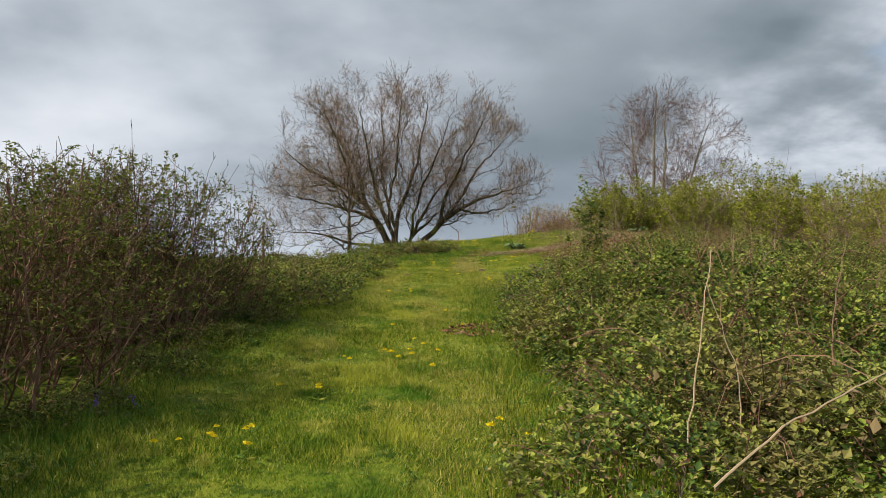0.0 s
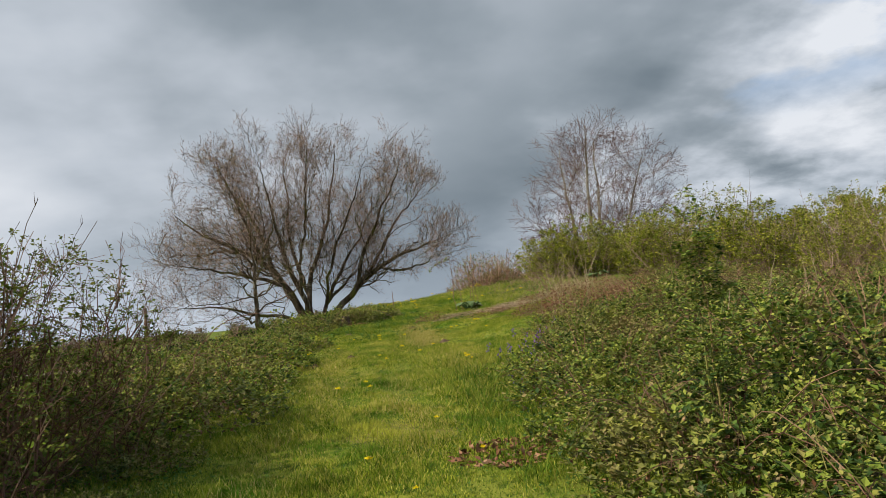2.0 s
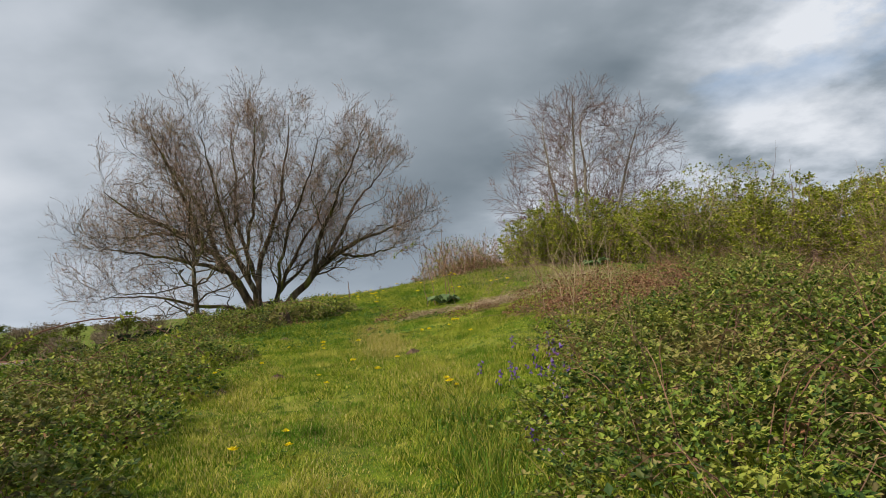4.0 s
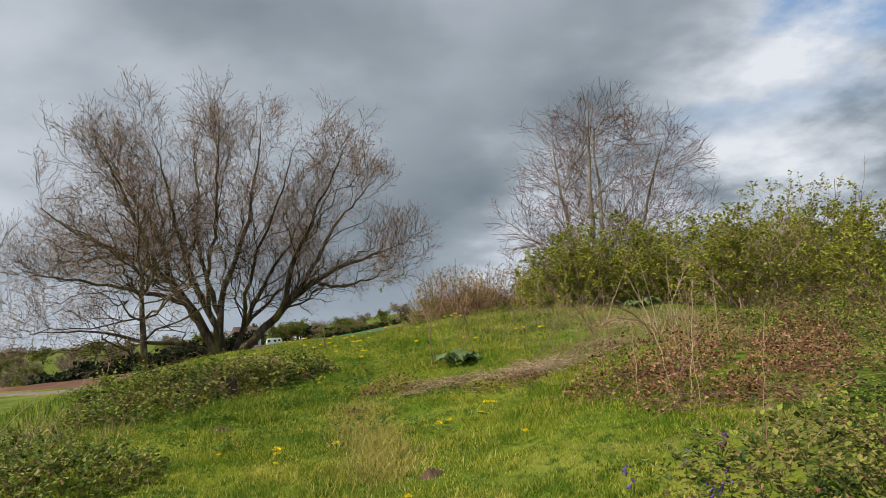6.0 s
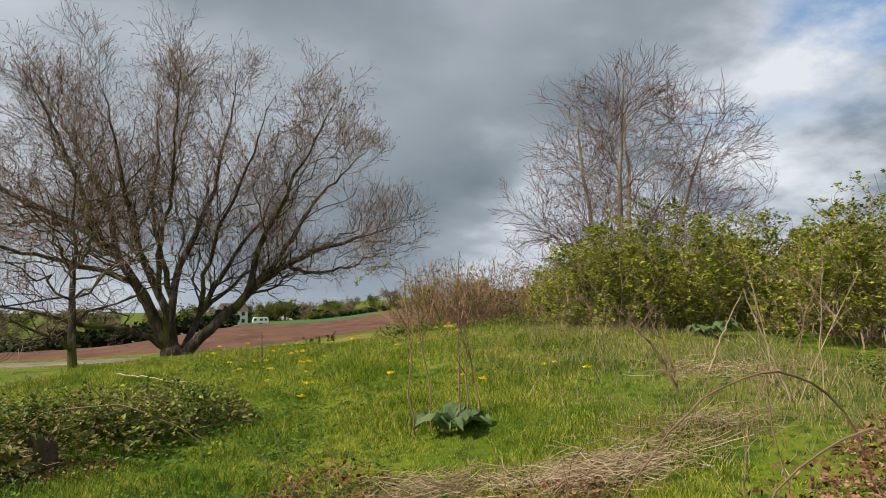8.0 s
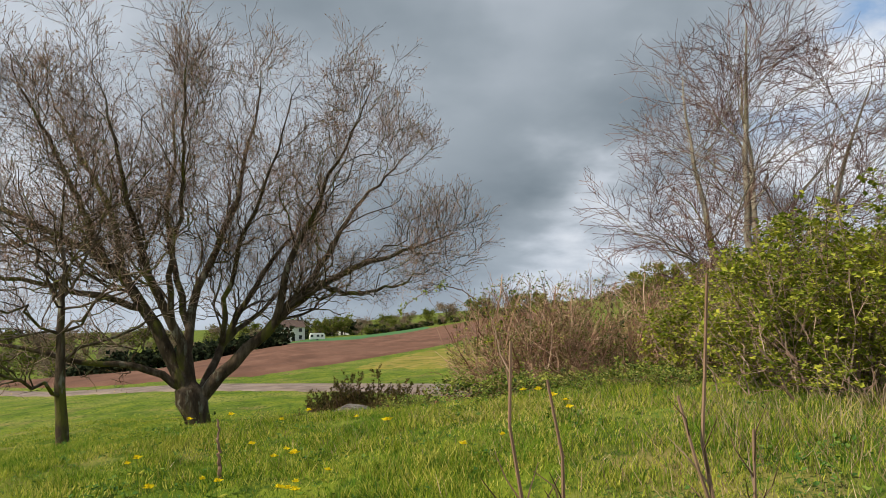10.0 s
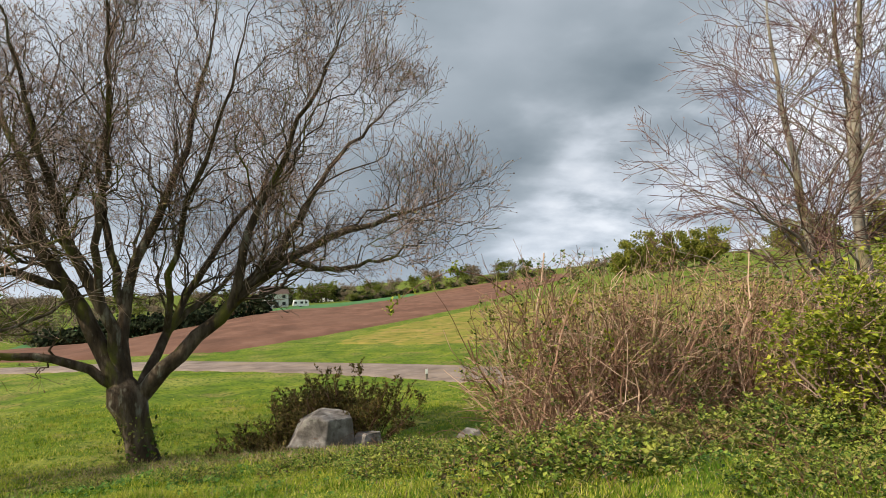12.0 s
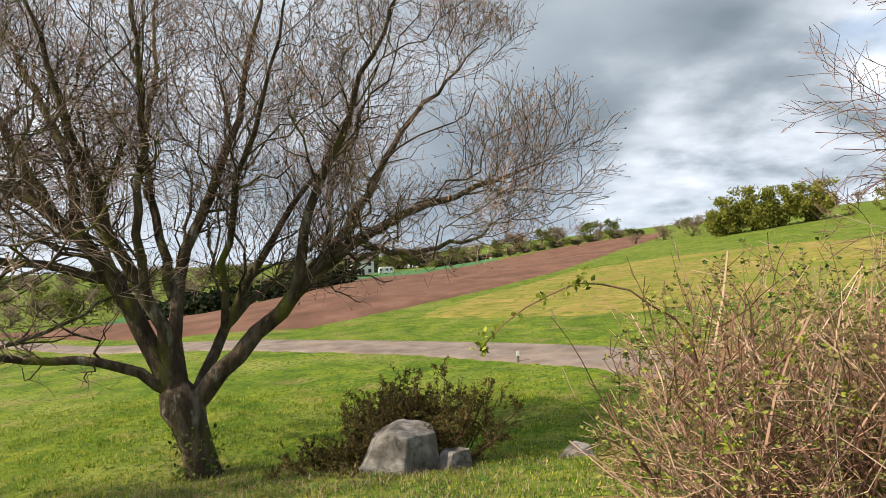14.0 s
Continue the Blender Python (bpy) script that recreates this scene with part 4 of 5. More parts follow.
def low_weeds(boxes):
    """Broad-leaved weeds hugging the turf."""
    rng = rng_of(87)
    geo = []
    for x0, x1, y0, y1, n, size in boxes:
        cx, cy = rng.uniform(x0, x1, n // 14), rng.uniform(y0, y1, n // 14)
        k = rng.integers(0, n // 14, n)
        x, y = cx[k] + rng.normal(size=n) * 0.13, cy[k] + rng.normal(size=n) * 0.13
        p = np.stack([x, y, ground(x, y) + bumps(x, y) + rng.uniform(0.004, 0.05, n)], 1)
        geo.append(whorls(rng, p, 4, size, (0.0, 0.7), 0.6))
    tagged(new("low_weeds", mesh_of("low_weeds", geo, M_WEED)), "low broad-leaved green weeds growing through the turf", "weeds", kind="stuff")


M_WEED = material("weed_leaf", [(0.2, (0.03, 0.085, 0.015)), (0.5, (0.08, 0.165, 0.028)), (0.8, (0.2, 0.28, 0.05))], 2.5, 2, 0.6, vary="island", through_light=0.2, single=0.4)
low_weeds([(-1.4, 1.4, 13.4, 16.6, 1500, 0.028), (-2.1, -1.5, 3, 13, 900, 0.026), (-2.0, 1.2, 2, 12, 900, 0.018), (-0.8, 3.6, 16, 22, 1300, 0.026), (0.6, 1.3, 2.5, 10, 500, 0.026), (-1.6, 3.5, 22, 28, 1200, 0.034)])


# ---- stones, post, gorse ----
def chunk(seed, size, cuts):
    """An angular boulder: a block split along flat breaks, its faces roughened."""
    bm = bmesh.new()
    bmesh.ops.create_cube(bm, size=2.0)
    for n, d in cuts + [((0.15, 1, 0.1), 0.85), ((1, 0.6, 0.25), 0.95), ((-0.8, 0.8, 0.3), 0.95)]:
        n = Vector(n).normalized()
        bmesh.ops.bisect_plane(bm, geom=bm.verts[:] + bm.edges[:] + bm.faces[:], plane_co=n * d, plane_no=n, clear_outer=True)
        bmesh.ops.holes_fill(bm, edges=[e for e in bm.edges if e.is_boundary], sides=0)
    bmesh.ops.bevel(bm, geom=bm.edges[:], offset=0.035, segments=2, affect="EDGES", profile=0.5)
    bmesh.ops.triangulate(bm, faces=bm.faces[:])
    for _ in range(3):
        long = [e for e in bm.edges if e.calc_length() > 0.12]
        bmesh.ops.subdivide_edges(bm, edges=long, cuts=1)
        bmesh.ops.triangulate(bm, faces=bm.faces[:])
    for v in bm.verts:
        k = noise.fractal(v.co * 2.3 + Vector((seed, 0, 0)), 1.0, 2.0, 6) * 0.05
        v.co = Vector((v.co.x * size[0], v.co.y * size[1], v.co.z * size[2])) * (1 + k)
    return bm_geo(bm)


M_ROCK = material("grey_boulder", [(0.3, (0.08, 0.07, 0.06)), (0.5, (0.2, 0.18, 0.165)), (0.68, (0.38, 0.355, 0.33))], 4.5, 12, 0.9, 1.0, 18.0,
                  patches=[(5.0, 0.57, 0.66, (0.1, 0.085, 0.07)), (2.2, 0.6, 0.72, (0.4, 0.38, 0.33))])
M_GORSE = material("gorse_spine", [(0.2, (0.045, 0.045, 0.014)), (0.5, (0.12, 0.105, 0.03)), (0.85, (0.26, 0.18, 0.06))], 2, 2, 0.7, vary="island", through_light=0.15)
M_WHITE = material("weathered_white_paint", [(0.3, (0.62, 0.62, 0.6)), (0.7, (0.8, 0.8, 0.78))], 4, 6, 0.5)
M_DARK = material("dark_pane", [(0.3, (0.02, 0.022, 0.025)), (0.7, (0.05, 0.052, 0.055))], 4, 4, 0.25, spec=0.5)
M_POST = material("grey_fence_wood", [(0.3, (0.12, 0.1, 0.08)), (0.7, (0.3, 0.27, 0.22))], 8, 8, 0.9, 0.5, 40, stretch=(1, 1, 0.2))


def stone(name, label, at, geo, turn=0.0, sink=0.0):
    ob = new(name, mesh_of(name, geo, M_ROCK))
    ob.matrix_world = pose(at[0], at[1], float(ground(*at)) - sink, 0, 0, turn)
    return tagged(ob, label, "rock")


stone("boulder", "large angular grey boulder in front of a gorse bush", (1.42, 27.75),
      chunk(3, (0.56, 0.5, 0.5), [((0.16, -0.12, 1), 0.74), ((-0.5, -1, 0.22), 0.6), ((-1, 0.05, 0.5), 0.74), ((0.62, -0.8, 0.02), 0.56), ((1, 0.1, 0.1), 0.8), ((-0.45, 0.1, 1), 0.78), ((-0.2, -0.7, 1), 0.83), ((0, 0, -1), 0.6)]), 4, -0.14)
stone("small_rock", "small pale grey rock beside the boulder", (2.05, 27.75),
      chunk(5, (0.2, 0.18, 0.15), [((0, 0, 1), 0.7), ((0.3, -1, 0.3), 0.7), ((-1, -0.2, 0.6), 0.7), ((0, 0, -1), 0.6)]), 20, -0.1)
stone("flat_stone", "pale grey stone block half hidden in grass", (3.6, 28.0),
      chunk(9, (0.27, 0.2, 0.16), [((0.1, -0.3, 1), 0.7), ((-0.5, -1, 0.3), 0.62), ((1, -0.5, 0.5), 0.62), ((-1, 0, 0.5), 0.66), ((0, 0, -1), 0.6)]), -35, 0.0)


def gorse(x, y):
    rng = rng_of(91)
    ob = thing("gorse_bush", "dark olive-brown gorse bush behind the boulder", "bush", x, y)
    n = 34
    a, r = rng.uniform(0, 2 * np.pi, n), rng.uniform(0, 0.35, n)
    base = np.stack([1.4 * r * np.cos(a), 0.7 * r * np.sin(a), np.full(n, -0.1)], 1)
    D = unit(np.stack([0.95 * np.cos(a) * r / 0.35, 0.55 * np.sin(a) * r / 0.35, rng.uniform(0.5, 1.2, n)], 1))
    L = rng.uniform(0.7, 1.2, n)
    u = np.linspace(0, 1, 7)[None, :, None]
    P = base[:, None] + D[:, None] * u * L[:, None, None] + np.cumsum(rng.normal(size=(n, 7, 3)) * 0.02, axis=1)
    R = np.full((n, 1), 0.011) * np.linspace(1, 0.4, 7)[None]
    b1 = sprout(rng, P, R, 8, (0.25, 1), (20, 60), 0.34, 0.3, 0.3, 5, 0.6)
    b2 = sprout(rng, *b1, 3, (0.2, 1), (20, 60), 0.17, 0.3, 0.3, 4, 0.8)
    part("stem", [tubes(P, R, 5), tubes(*b1, 4), tubes(b2[0], np.clip(b2[1], 0.002, 0.004), 3)], M_CANE, ob)
    p = np.concatenate([along(rng, b1[0], 14, (0.2, 1))[0], along(rng, b2[0], 12, (0.1, 1))[0]])
    part("foliage", [leaves(rng, p, rng.normal(size=p.shape) + [0, 0, 0.6], 0.05, 0.03, 0.2)], M_GORSE, ob)
    return ob


first_gorse = gorse(1.85, 28.55)
for gx0, gy0, sink, turn in ((1.2, 28.6, 0.2, 70), (0.9, 28.3, 0.62, 200), (1.55, 28.8, 0.05, 130)):
    copy_thing(first_gorse, pose(gx0, gy0, float(ground(gx0, gy0)) - sink, 0, 0, turn))


def box_geo(x0, x1, y0, y1, z0, z1, bevel=0.0):
    bm = bmesh.new()
    bmesh.ops.create_cube(bm, size=1.0)
    for v in bm.verts:
        v.co = Vector((x0 + (v.co.x + 0.5) * (x1 - x0), y0 + (v.co.y + 0.5) * (y1 - y0), z0 + (v.co.z + 0.5) * (z1 - z0)))
    if bevel:
        bmesh.ops.bevel(bm, geom=bm.edges[:], offset=bevel, segments=2, affect="EDGES", profile=0.5)
    return bm_geo(bm)


def marker_post(x, y):
    ob = thing("marker_post", "short white-topped wooden marker post beside the lane", "post", x, y)
    part("post", box_geo(-0.035, 0.035, -0.035, 0.035, -0.2, 0.3, 0.006), M_POST, ob)
    part("plate", box_geo(-0.04, 0.04, -0.05, -0.037, 0.17, 0.31, 0.003), M_WHITE, ob, "white painted plate")


marker_post(4.5, 38.0)


# ---- caravan and house across the fields ----
def caravan(x, y, turn):
    ob = thing("caravan", "white touring caravan parked at the field's far edge", "caravan", x, y, turn=turn)
    bm = bmesh.new()
    prof = [(-2.7, 0.5), (-2.75, 1.3), (-2.45, 2.4), (-2.2, 2.6), (2.2, 2.6), (2.5, 2.35), (2.75, 1.4), (2.7, 0.5)]
    a = [bm.verts.new((px, -1.1, pz)) for px, pz in prof]
    b = [bm.verts.new((px, 1.1, pz)) for px, pz in prof]
    bm.faces.new(a), bm.faces.new(b[::-1])
    for i in range(len(prof)):
        k = (i + 1) % len(prof)
        bm.faces.new((a[k], a[i], b[i], b[k]))
    bmesh.ops.recalc_face_normals(bm, faces=bm.faces[:])
    bmesh.ops.bevel(bm, geom=bm.edges[:], offset=0.06, segments=2, affect="EDGES", profile=0.5)
    part("body", bm_geo(bm), M_WHITE, ob)
    for wx, ww in ((-1.9, 0.9), (0.2, 1.0), (1.7, 0.7)):
        part("window", box_geo(wx - ww / 2, wx + ww / 2, -1.14, -1.09, 1.35, 2.05, 0.02), M_DARK, ob)
    part("door", box_geo(-1.15, -0.5, -1.13, -1.09, 0.6, 2.3, 0.02), M_WHITE, ob)
    for wy in (-1.0, 1.0):
        w = np.array([[[0, wy - 0.1, 0.33], [0, wy + 0.1, 0.33]]], float)
        part("wheel", [tubes(w, np.full((1, 2), 0.33), 16), (np.stack([0.33 * np.cos(np.arange(16) * np.pi / 8), np.full(16, wy - 0.1), 0.33 + 0.33 * np.sin(np.arange(16) * np.pi / 8)], 1), np.arange(16)[None])], M_DARK, ob)
    ob.scale = (0.8, 0.8, 0.82)
    part("hitch", box_geo(2.7, 3.7, -0.06, 0.06, 0.42, 0.52, 0.01), M_POST, ob)


CARAVAN_AT, HOUSE_AT = (-2.9, 222.0), (-12.6, 262.0)
caravan(*CARAVAN_AT, 8)
M_ROOF = material("dark_roof_tile", [(0.3, (0.08, 0.06, 0.055)), (0.7, (0.17, 0.12, 0.1))], 2, 6, 0.9, 0.4, 6)


def cottage(x, y, turn, w, d, h, label, roof):
    ob = thing("cottage", label, "house", x, y, turn=turn, group="houses across the valley")
    part("wall", box_geo(-w / 2, w / 2, -d / 2, d / 2, -1, h), M_WHITE, ob)
    bm = bmesh.new()
    e = 0.35
    v = [bm.verts.new(c) for c in ((-w / 2 - e, -d / 2 - e, h - 0.1), (w / 2 + e, -d / 2 - e, h - 0.1), (w / 2 + e, d / 2 + e, h - 0.1), (-w / 2 - e, d / 2 + e, h - 0.1), (-w / 2 - e, 0, h + d * 0.42), (w / 2 + e, 0, h + d * 0.42))]
    for f in ((0, 1, 5, 4), (2, 3, 4, 5), (1, 2, 5), (3, 0, 4), (3, 2, 1, 0)):
        bm.faces.new([v[i] for i in f])
    r = part("roof", bm_geo(bm), roof, ob)
    part("chimney", box_geo(w * 0.3, w * 0.3 + 0.7, -0.35, 0.35, h + d * 0.25, h + d * 0.42 + 0.9), roof, r)
    for k in (-0.3, 0.3):
        for z in (0.9, 3.2):
            if z + 1.2 < h:
                win = part("window", box_geo(k * w - 0.55, k * w + 0.55, -d / 2 - 0.06, -d / 2 + 0.02, z, z + 1.2), M_DARK, ob)
                part("sill", box_geo(k * w - 0.65, k * w + 0.65, -d / 2 - 0.14, -d / 2 - 0.003, z - 0.12, z - 0.02), M_WHITE, win)
    part("door", box_geo(-0.5, 0.5, -d / 2 - 0.06, -d / 2 + 0.02, 0, 2.1), M_DARK, ob)


cottage(*HOUSE_AT, 25, 8, 6, 4.8, "white-walled two-storey house with dark roof", M_ROOF)
M_BRICKROOF = material("red_brick_roof", [(0.3, (0.2, 0.09, 0.06)), (0.7, (0.34, 0.17, 0.12))], 2, 6, 0.9, 0.4, 6)
cottage(6, 320, -12, 9, 5, 2.4, "low red-roofed farm bungalow among trees", M_BRICKROOF)


# ---- far trees and hedges ----
def far_tree(seed, h, w, m_leaf, label, n=1100, leafsize=0.55, airy=0.0):
    rng = rng_of(seed)
    ob = thing("field_tree", label, "tree", 0, 300, group="trees across the valley")
    path = bent([(0, 0, -0.5), (0.1, 0, 0.2 * h), (0, 0.1, 0.55 * h)], 8, rng, 0.03)
    P, R = path[None], (0.03 * h * np.linspace(1, 0.3, 8))[None]
    hull = ((0, 0, 0.46 * h), (0.5 * w, 0.5 * w, 0.52 * h))
    b1 = sprout(rng, P, R, 20, (0.08, 1), (30, 80), 0.5 * h, 0.1, 0.3, 4, 0.5, hull)
    b2 = sprout(rng, *b1, 3, (0.2, 1), (25, 60), 0.25 * h, 0.2, 0.3, 3, 0.5, hull)
    part("trunk", [trunk_geo(path, R[0], 6, rng, 0.04), tubes(*b1, 3)], M_BARK, ob)
    part("twig", [tubes(*b2, 3)], M_TWIG, ob, kind="stuff")
    if n:
        p = along(rng, b2[0], max(n // max(len(b2[0]), 1), 1), (0.2, 1))[0]
        p = p + rng.normal(size=p.shape) * 0.045 * h
        part("crown", [leaves(rng, p, rng.normal(size=p.shape), leafsize, 0.15, 0.4)], m_leaf, ob)
    return ob


M_FARGREEN = material("spring_tree_leaf", [(0.2, (0.05, 0.075, 0.014)), (0.5, (0.12, 0.145, 0.024)), (0.85, (0.22, 0.22, 0.045))], 0.1, 2, 0.7, vary="island", through_light=0.2)
# brown made lighter and greyer: distance haze put into the leaf colour
M_FARBROWN = material("hazed_budding_brown_leaf", [(0.2, (0.12, 0.09, 0.065)), (0.5, (0.2, 0.155, 0.11)), (0.85, (0.28, 0.225, 0.15))], 0.1, 2, 0.8, vary="island", through_light=0.15)
M_FARDARK = material("dark_conifer_leaf", [(0.2, (0.012, 0.022, 0.01)), (0.6, (0.03, 0.042, 0.018)), (0.85, (0.05, 0.06, 0.025))], 0.1, 2, 0.8, vary="island")
ft_g = far_tree(101, 9, 8, M_FARGREEN, "leafy olive-green tree on the far field boundary", 900, 0.62)
ft_b = far_tree(102, 9, 8, M_FARBROWN, "brownish budding tree on the far field boundary", 900, 0.42)
ft_d = far_tree(103, 7, 7, M_FARDARK, "dark evergreen tree on the far field boundary", 700, 0.95)
M_HILLBUSH = material("hill_bush_leaf", [(0.2, (0.09, 0.105, 0.02)), (0.5, (0.2, 0.21, 0.035)), (0.85, (0.33, 0.31, 0.06))], 0.1, 2, 0.7, vary="island", through_light=0.25)
hb_g = far_tree(104, 5, 7, M_HILLBUSH, "round bright green bush on the hillside", 6500, 0.22)


def place(first, x, y, s, turn, wide=1.0):
    c = copy_thing(first, pose(x, y, float(ground(x, y)) - 0.5 * s, 0, 0, turn))
    c.scale = (s * wide, s * wide, s)


_r = rng_of(7)
# the wooded line behind the crop and the ploughland
line_x, line_y = [-150, -60, -25, 0, 20, 36, 48, 62, 75, 120], [160, 215, 230, 262, 282, 280, 252, 215, 180, 150]
for k in range(84):
    x = -150 + 262 * (k + _r.uniform(0, 0.8)) / 84
    y = float(np.interp(x, line_x, line_y)) + _r.uniform(14, 40)
    small = 0.45 if 30 < x else 0.7 if x < -18 else 1.0
    place((ft_b, ft_b, ft_g, ft_b)[int(_r.integers(0, 4))] if x < -18 else (ft_g, ft_b, ft_d, ft_b)[int(_r.integers(0, 4))], x, y, small * _r.uniform(0.55, 1.05), _r.uniform(0, 360), 1.25)
for k in range(44):
    x = 14 + 52 * k / 44
    place((ft_g, ft_d, ft_b)[k % 3], x, float(np.interp(x, line_x, line_y)) - 2 + _r.uniform(-2, 2), _r.uniform(0.26, 0.42), _r.uniform(0, 360), 1.7)
for k in range(44):
    place((ft_b, ft_g, ft_b)[k % 3], -190 + 300 * (k + _r.uniform(0, 1)) / 44, _r.uniform(330, 380), _r.uniform(0.9, 1.4), _r.uniform(0, 360), 1.4)
# the dark evergreen hedge on the near side of the crop
for k in range(14):
    x = -30 + 24 * k / 13
    place(ft_d, x, 109 + 0.9 * max(x + 16, 0) + _r.uniform(-1, 1), _r.uniform(0.46, 0.6), _r.uniform(0, 360), 1.2)
# bare brown trees on the western slope
for k in range(26):
    place((ft_b, ft_b, ft_g)[k % 3], _r.uniform(-85, -32), _r.uniform(122, 180), _r.uniform(0.5, 0.8), _r.uniform(0, 360))
# bright bushes along the top of the eastern slope
hb_g.matrix_world = pose(48, 122, float(ground(48, 122)) - 0.3, 0, 0, 0)
for x, y, s in ((50, 121, 1.4), (53, 121, 1.6), (57, 119, 1.5), (61, 118, 1.5), (70, 113, 1.3), (75, 112, 1.4), (83, 108, 1.6), (88, 104, 1.5), (93, 98, 1.7), (98, 92, 1.6), (103, 86, 1.7), (107, 79, 1.6)):
    place(hb_g, x, y, s, _r.uniform(0, 360))
for k, (x, y, s) in enumerate(((52, 140, 0.5), (55, 137, 0.6), (49, 146, 0.45), (58, 134, 0.55), (46, 152, 0.35))):
    place(ft_b, x, y, s, 70 * k)


# ---- small plants and litter ----
M_YELLOW = material("dandelion_yellow", [(0.2, (0.72, 0.54, 0.01)), (0.8, (0.82, 0.68, 0.02))], 3, 2, 0.6, vary="island", through_light=0.2)
M_PURPLE = material("bluebell_violet", [(0.2, (0.13, 0.07, 0.32)), (0.8, (0.28, 0.17, 0.5))], 3, 2, 0.6, vary="island", through_light=0.3)
M_DOCK = material("burdock_leaf", [(0.3, (0.07, 0.13, 0.045)), (0.7, (0.19, 0.26, 0.12))], 9, 5, 0.6, 0.3, 40, through_light=0.25)
M_STALK = material("dead_stalk", [(0.2, (0.1, 0.06, 0.04)), (0.5, (0.2, 0.125, 0.085)), (0.85, (0.32, 0.23, 0.16))], 4, 4, 0.85, vary="island")
M_PALE = material("bleached_stalk", [(0.2, (0.24, 0.17, 0.1)), (0.5, (0.37, 0.28, 0.18)), (0.85, (0.55, 0.45, 0.32))], 4, 4, 0.8, vary="island")
M_MOSS = material("mossy_stump_wood", [(0.3, (0.05, 0.034, 0.022)), (0.5, (0.12, 0.085, 0.055)), (0.7, (0.22, 0.16, 0.11))], 9, 8, 0.95, 0.9, 35, patches=[(6, 0.52, 0.65, (0.07, 0.09, 0.02))])
M_EARTH = material("dug_earth", [(0.3, (0.08, 0.05, 0.035)), (0.7, (0.2, 0.14, 0.1))], 12, 8, 0.95, 0.9, 60)


def dandelion(x, y):
    rng = rng_of(201)
    ob = thing("dandelion", "yellow dandelion in flower in the grass", "flower", x, y, group="dandelions in the grass")
    h = 0.1
    stem = bent([(0, 0, -0.02), (0.006, 0, 0.5 * h), (0, 0.004, h)], 5, rng, 0.001)
    part("stem", [tubes(stem[None], np.full((1, 5), 0.0022), 4)], M_RANK, ob)
    geo = []
    for ring, (n, r, z) in enumerate(((16, 0.031, 0.002), (12, 0.023, 0.008), (8, 0.014, 0.014))):
        a = 2 * np.pi * (np.arange(n) + 0.4 * ring) / n
        d = np.stack([np.cos(a), np.sin(a), np.full(n, 0.25 + 0.35 * ring)], 1)
        geo.append(leaves(rng, np.tile([0, 0, h + z - 0.002], (n, 1)), d, r * 1.1, 0.02, 0.2))
    part("flower", geo, M_YELLOW, ob)
    a = 2 * np.pi * np.arange(7) / 7
    part("leaf_rosette", [leaves(rng, np.zeros((7, 3)) + [0, 0, 0.012], np.stack([np.cos(a), np.sin(a), np.full(7, 0.25)], 1), 0.06, 0.05, 0.13)], M_RANK, ob)
    return ob


def dotted(first, clusters, seed, lift=0.0, sizes=(0.6, 1.0)):
    rng = rng_of(seed)
    for cx, cy, n, spread_m in clusters:
        for _ in range(n):
            x, y = cx + rng.normal() * spread_m, cy + rng.normal() * spread_m
            s = rng.uniform(*sizes)
            c = copy_thing(first, pose(x, y, float(ground(x, y)) + float(bumps(x, y)) + lift, rng.uniform(-8, 8), rng.uniform(-8, 8), rng.uniform(0, 360)))
            c.scale = (s, s, s)


dotted(dandelion(-0.4, 6.0), [(-0.25, 6.0, 9, 0.22), (-1.25, 4.0, 8, 0.2), (0.27, 3.9, 3, 0.15), (-0.9, 5.0, 3, 0.35), (-0.6, 6.6, 3, 0.3), (-0.15, 13.0, 4, 0.15), (0.5, 11.5, 5, 0.35),
                              (0.8, 10.7, 4, 0.12), (-0.95, 11.9, 5, 0.25), (1.1, 13.3, 5, 0.3), (0.55, 18.1, 16, 0.4), (0.2, 17.2, 6, 0.5), (1.5, 18.0, 5, 0.6), (2.2, 16.4, 6, 0.4), (1.4, 13.4, 2, 0.1),
                              (0.6, 20.2, 4, 0.3), (2.4, 19.1, 4, 0.25), (0.1, 9.6, 3, 0.5), (0.3, 8.4, 4, 0.6)], 17)


def bluebell(x, y):
    rng = rng_of(211)
    ob = thing("bluebell", "violet-blue bluebell flowering beside the brambles", "flower", x, y, group="bluebells by the bank")
    stem = bent([(0, 0, -0.02), (0.0, 0, 0.14), (0.03, 0, 0.24), (0.08, 0, 0.26)], 8, rng, 0.001)
    part("stem", [tubes(stem[None], np.full((1, 8), 0.0028), 4)], M_RANK, ob)
    for k in range(6):
        p = stem[3 + (k * 4) // 5]
        a = 2.1 * k
        d = np.array([0.7 * math.cos(a) + 0.3, 0.7 * math.sin(a), -0.55])
        u = np.linspace(0, 1, 4)[:, None]
        path = p + 0.045 * u * unit(d)
        part("bell", [tubes(path[None], np.array([[0.003, 0.008, 0.009, 0.014]]), 6)], M_PURPLE, ob)
    a = 2 * np.pi * np.arange(5) / 5
    V, q, t = blade_geo(rng, np.stack([0.015 * np.cos(a), 0.015 * np.sin(a), np.full(5, -0.01)], 1), np.full(5, 0.2), 0.007, 0.7)
    leaf = new("leaf", grass_mesh("leaf", V, q, t, M_RANK))
    leaf.parent = ob
    return ob


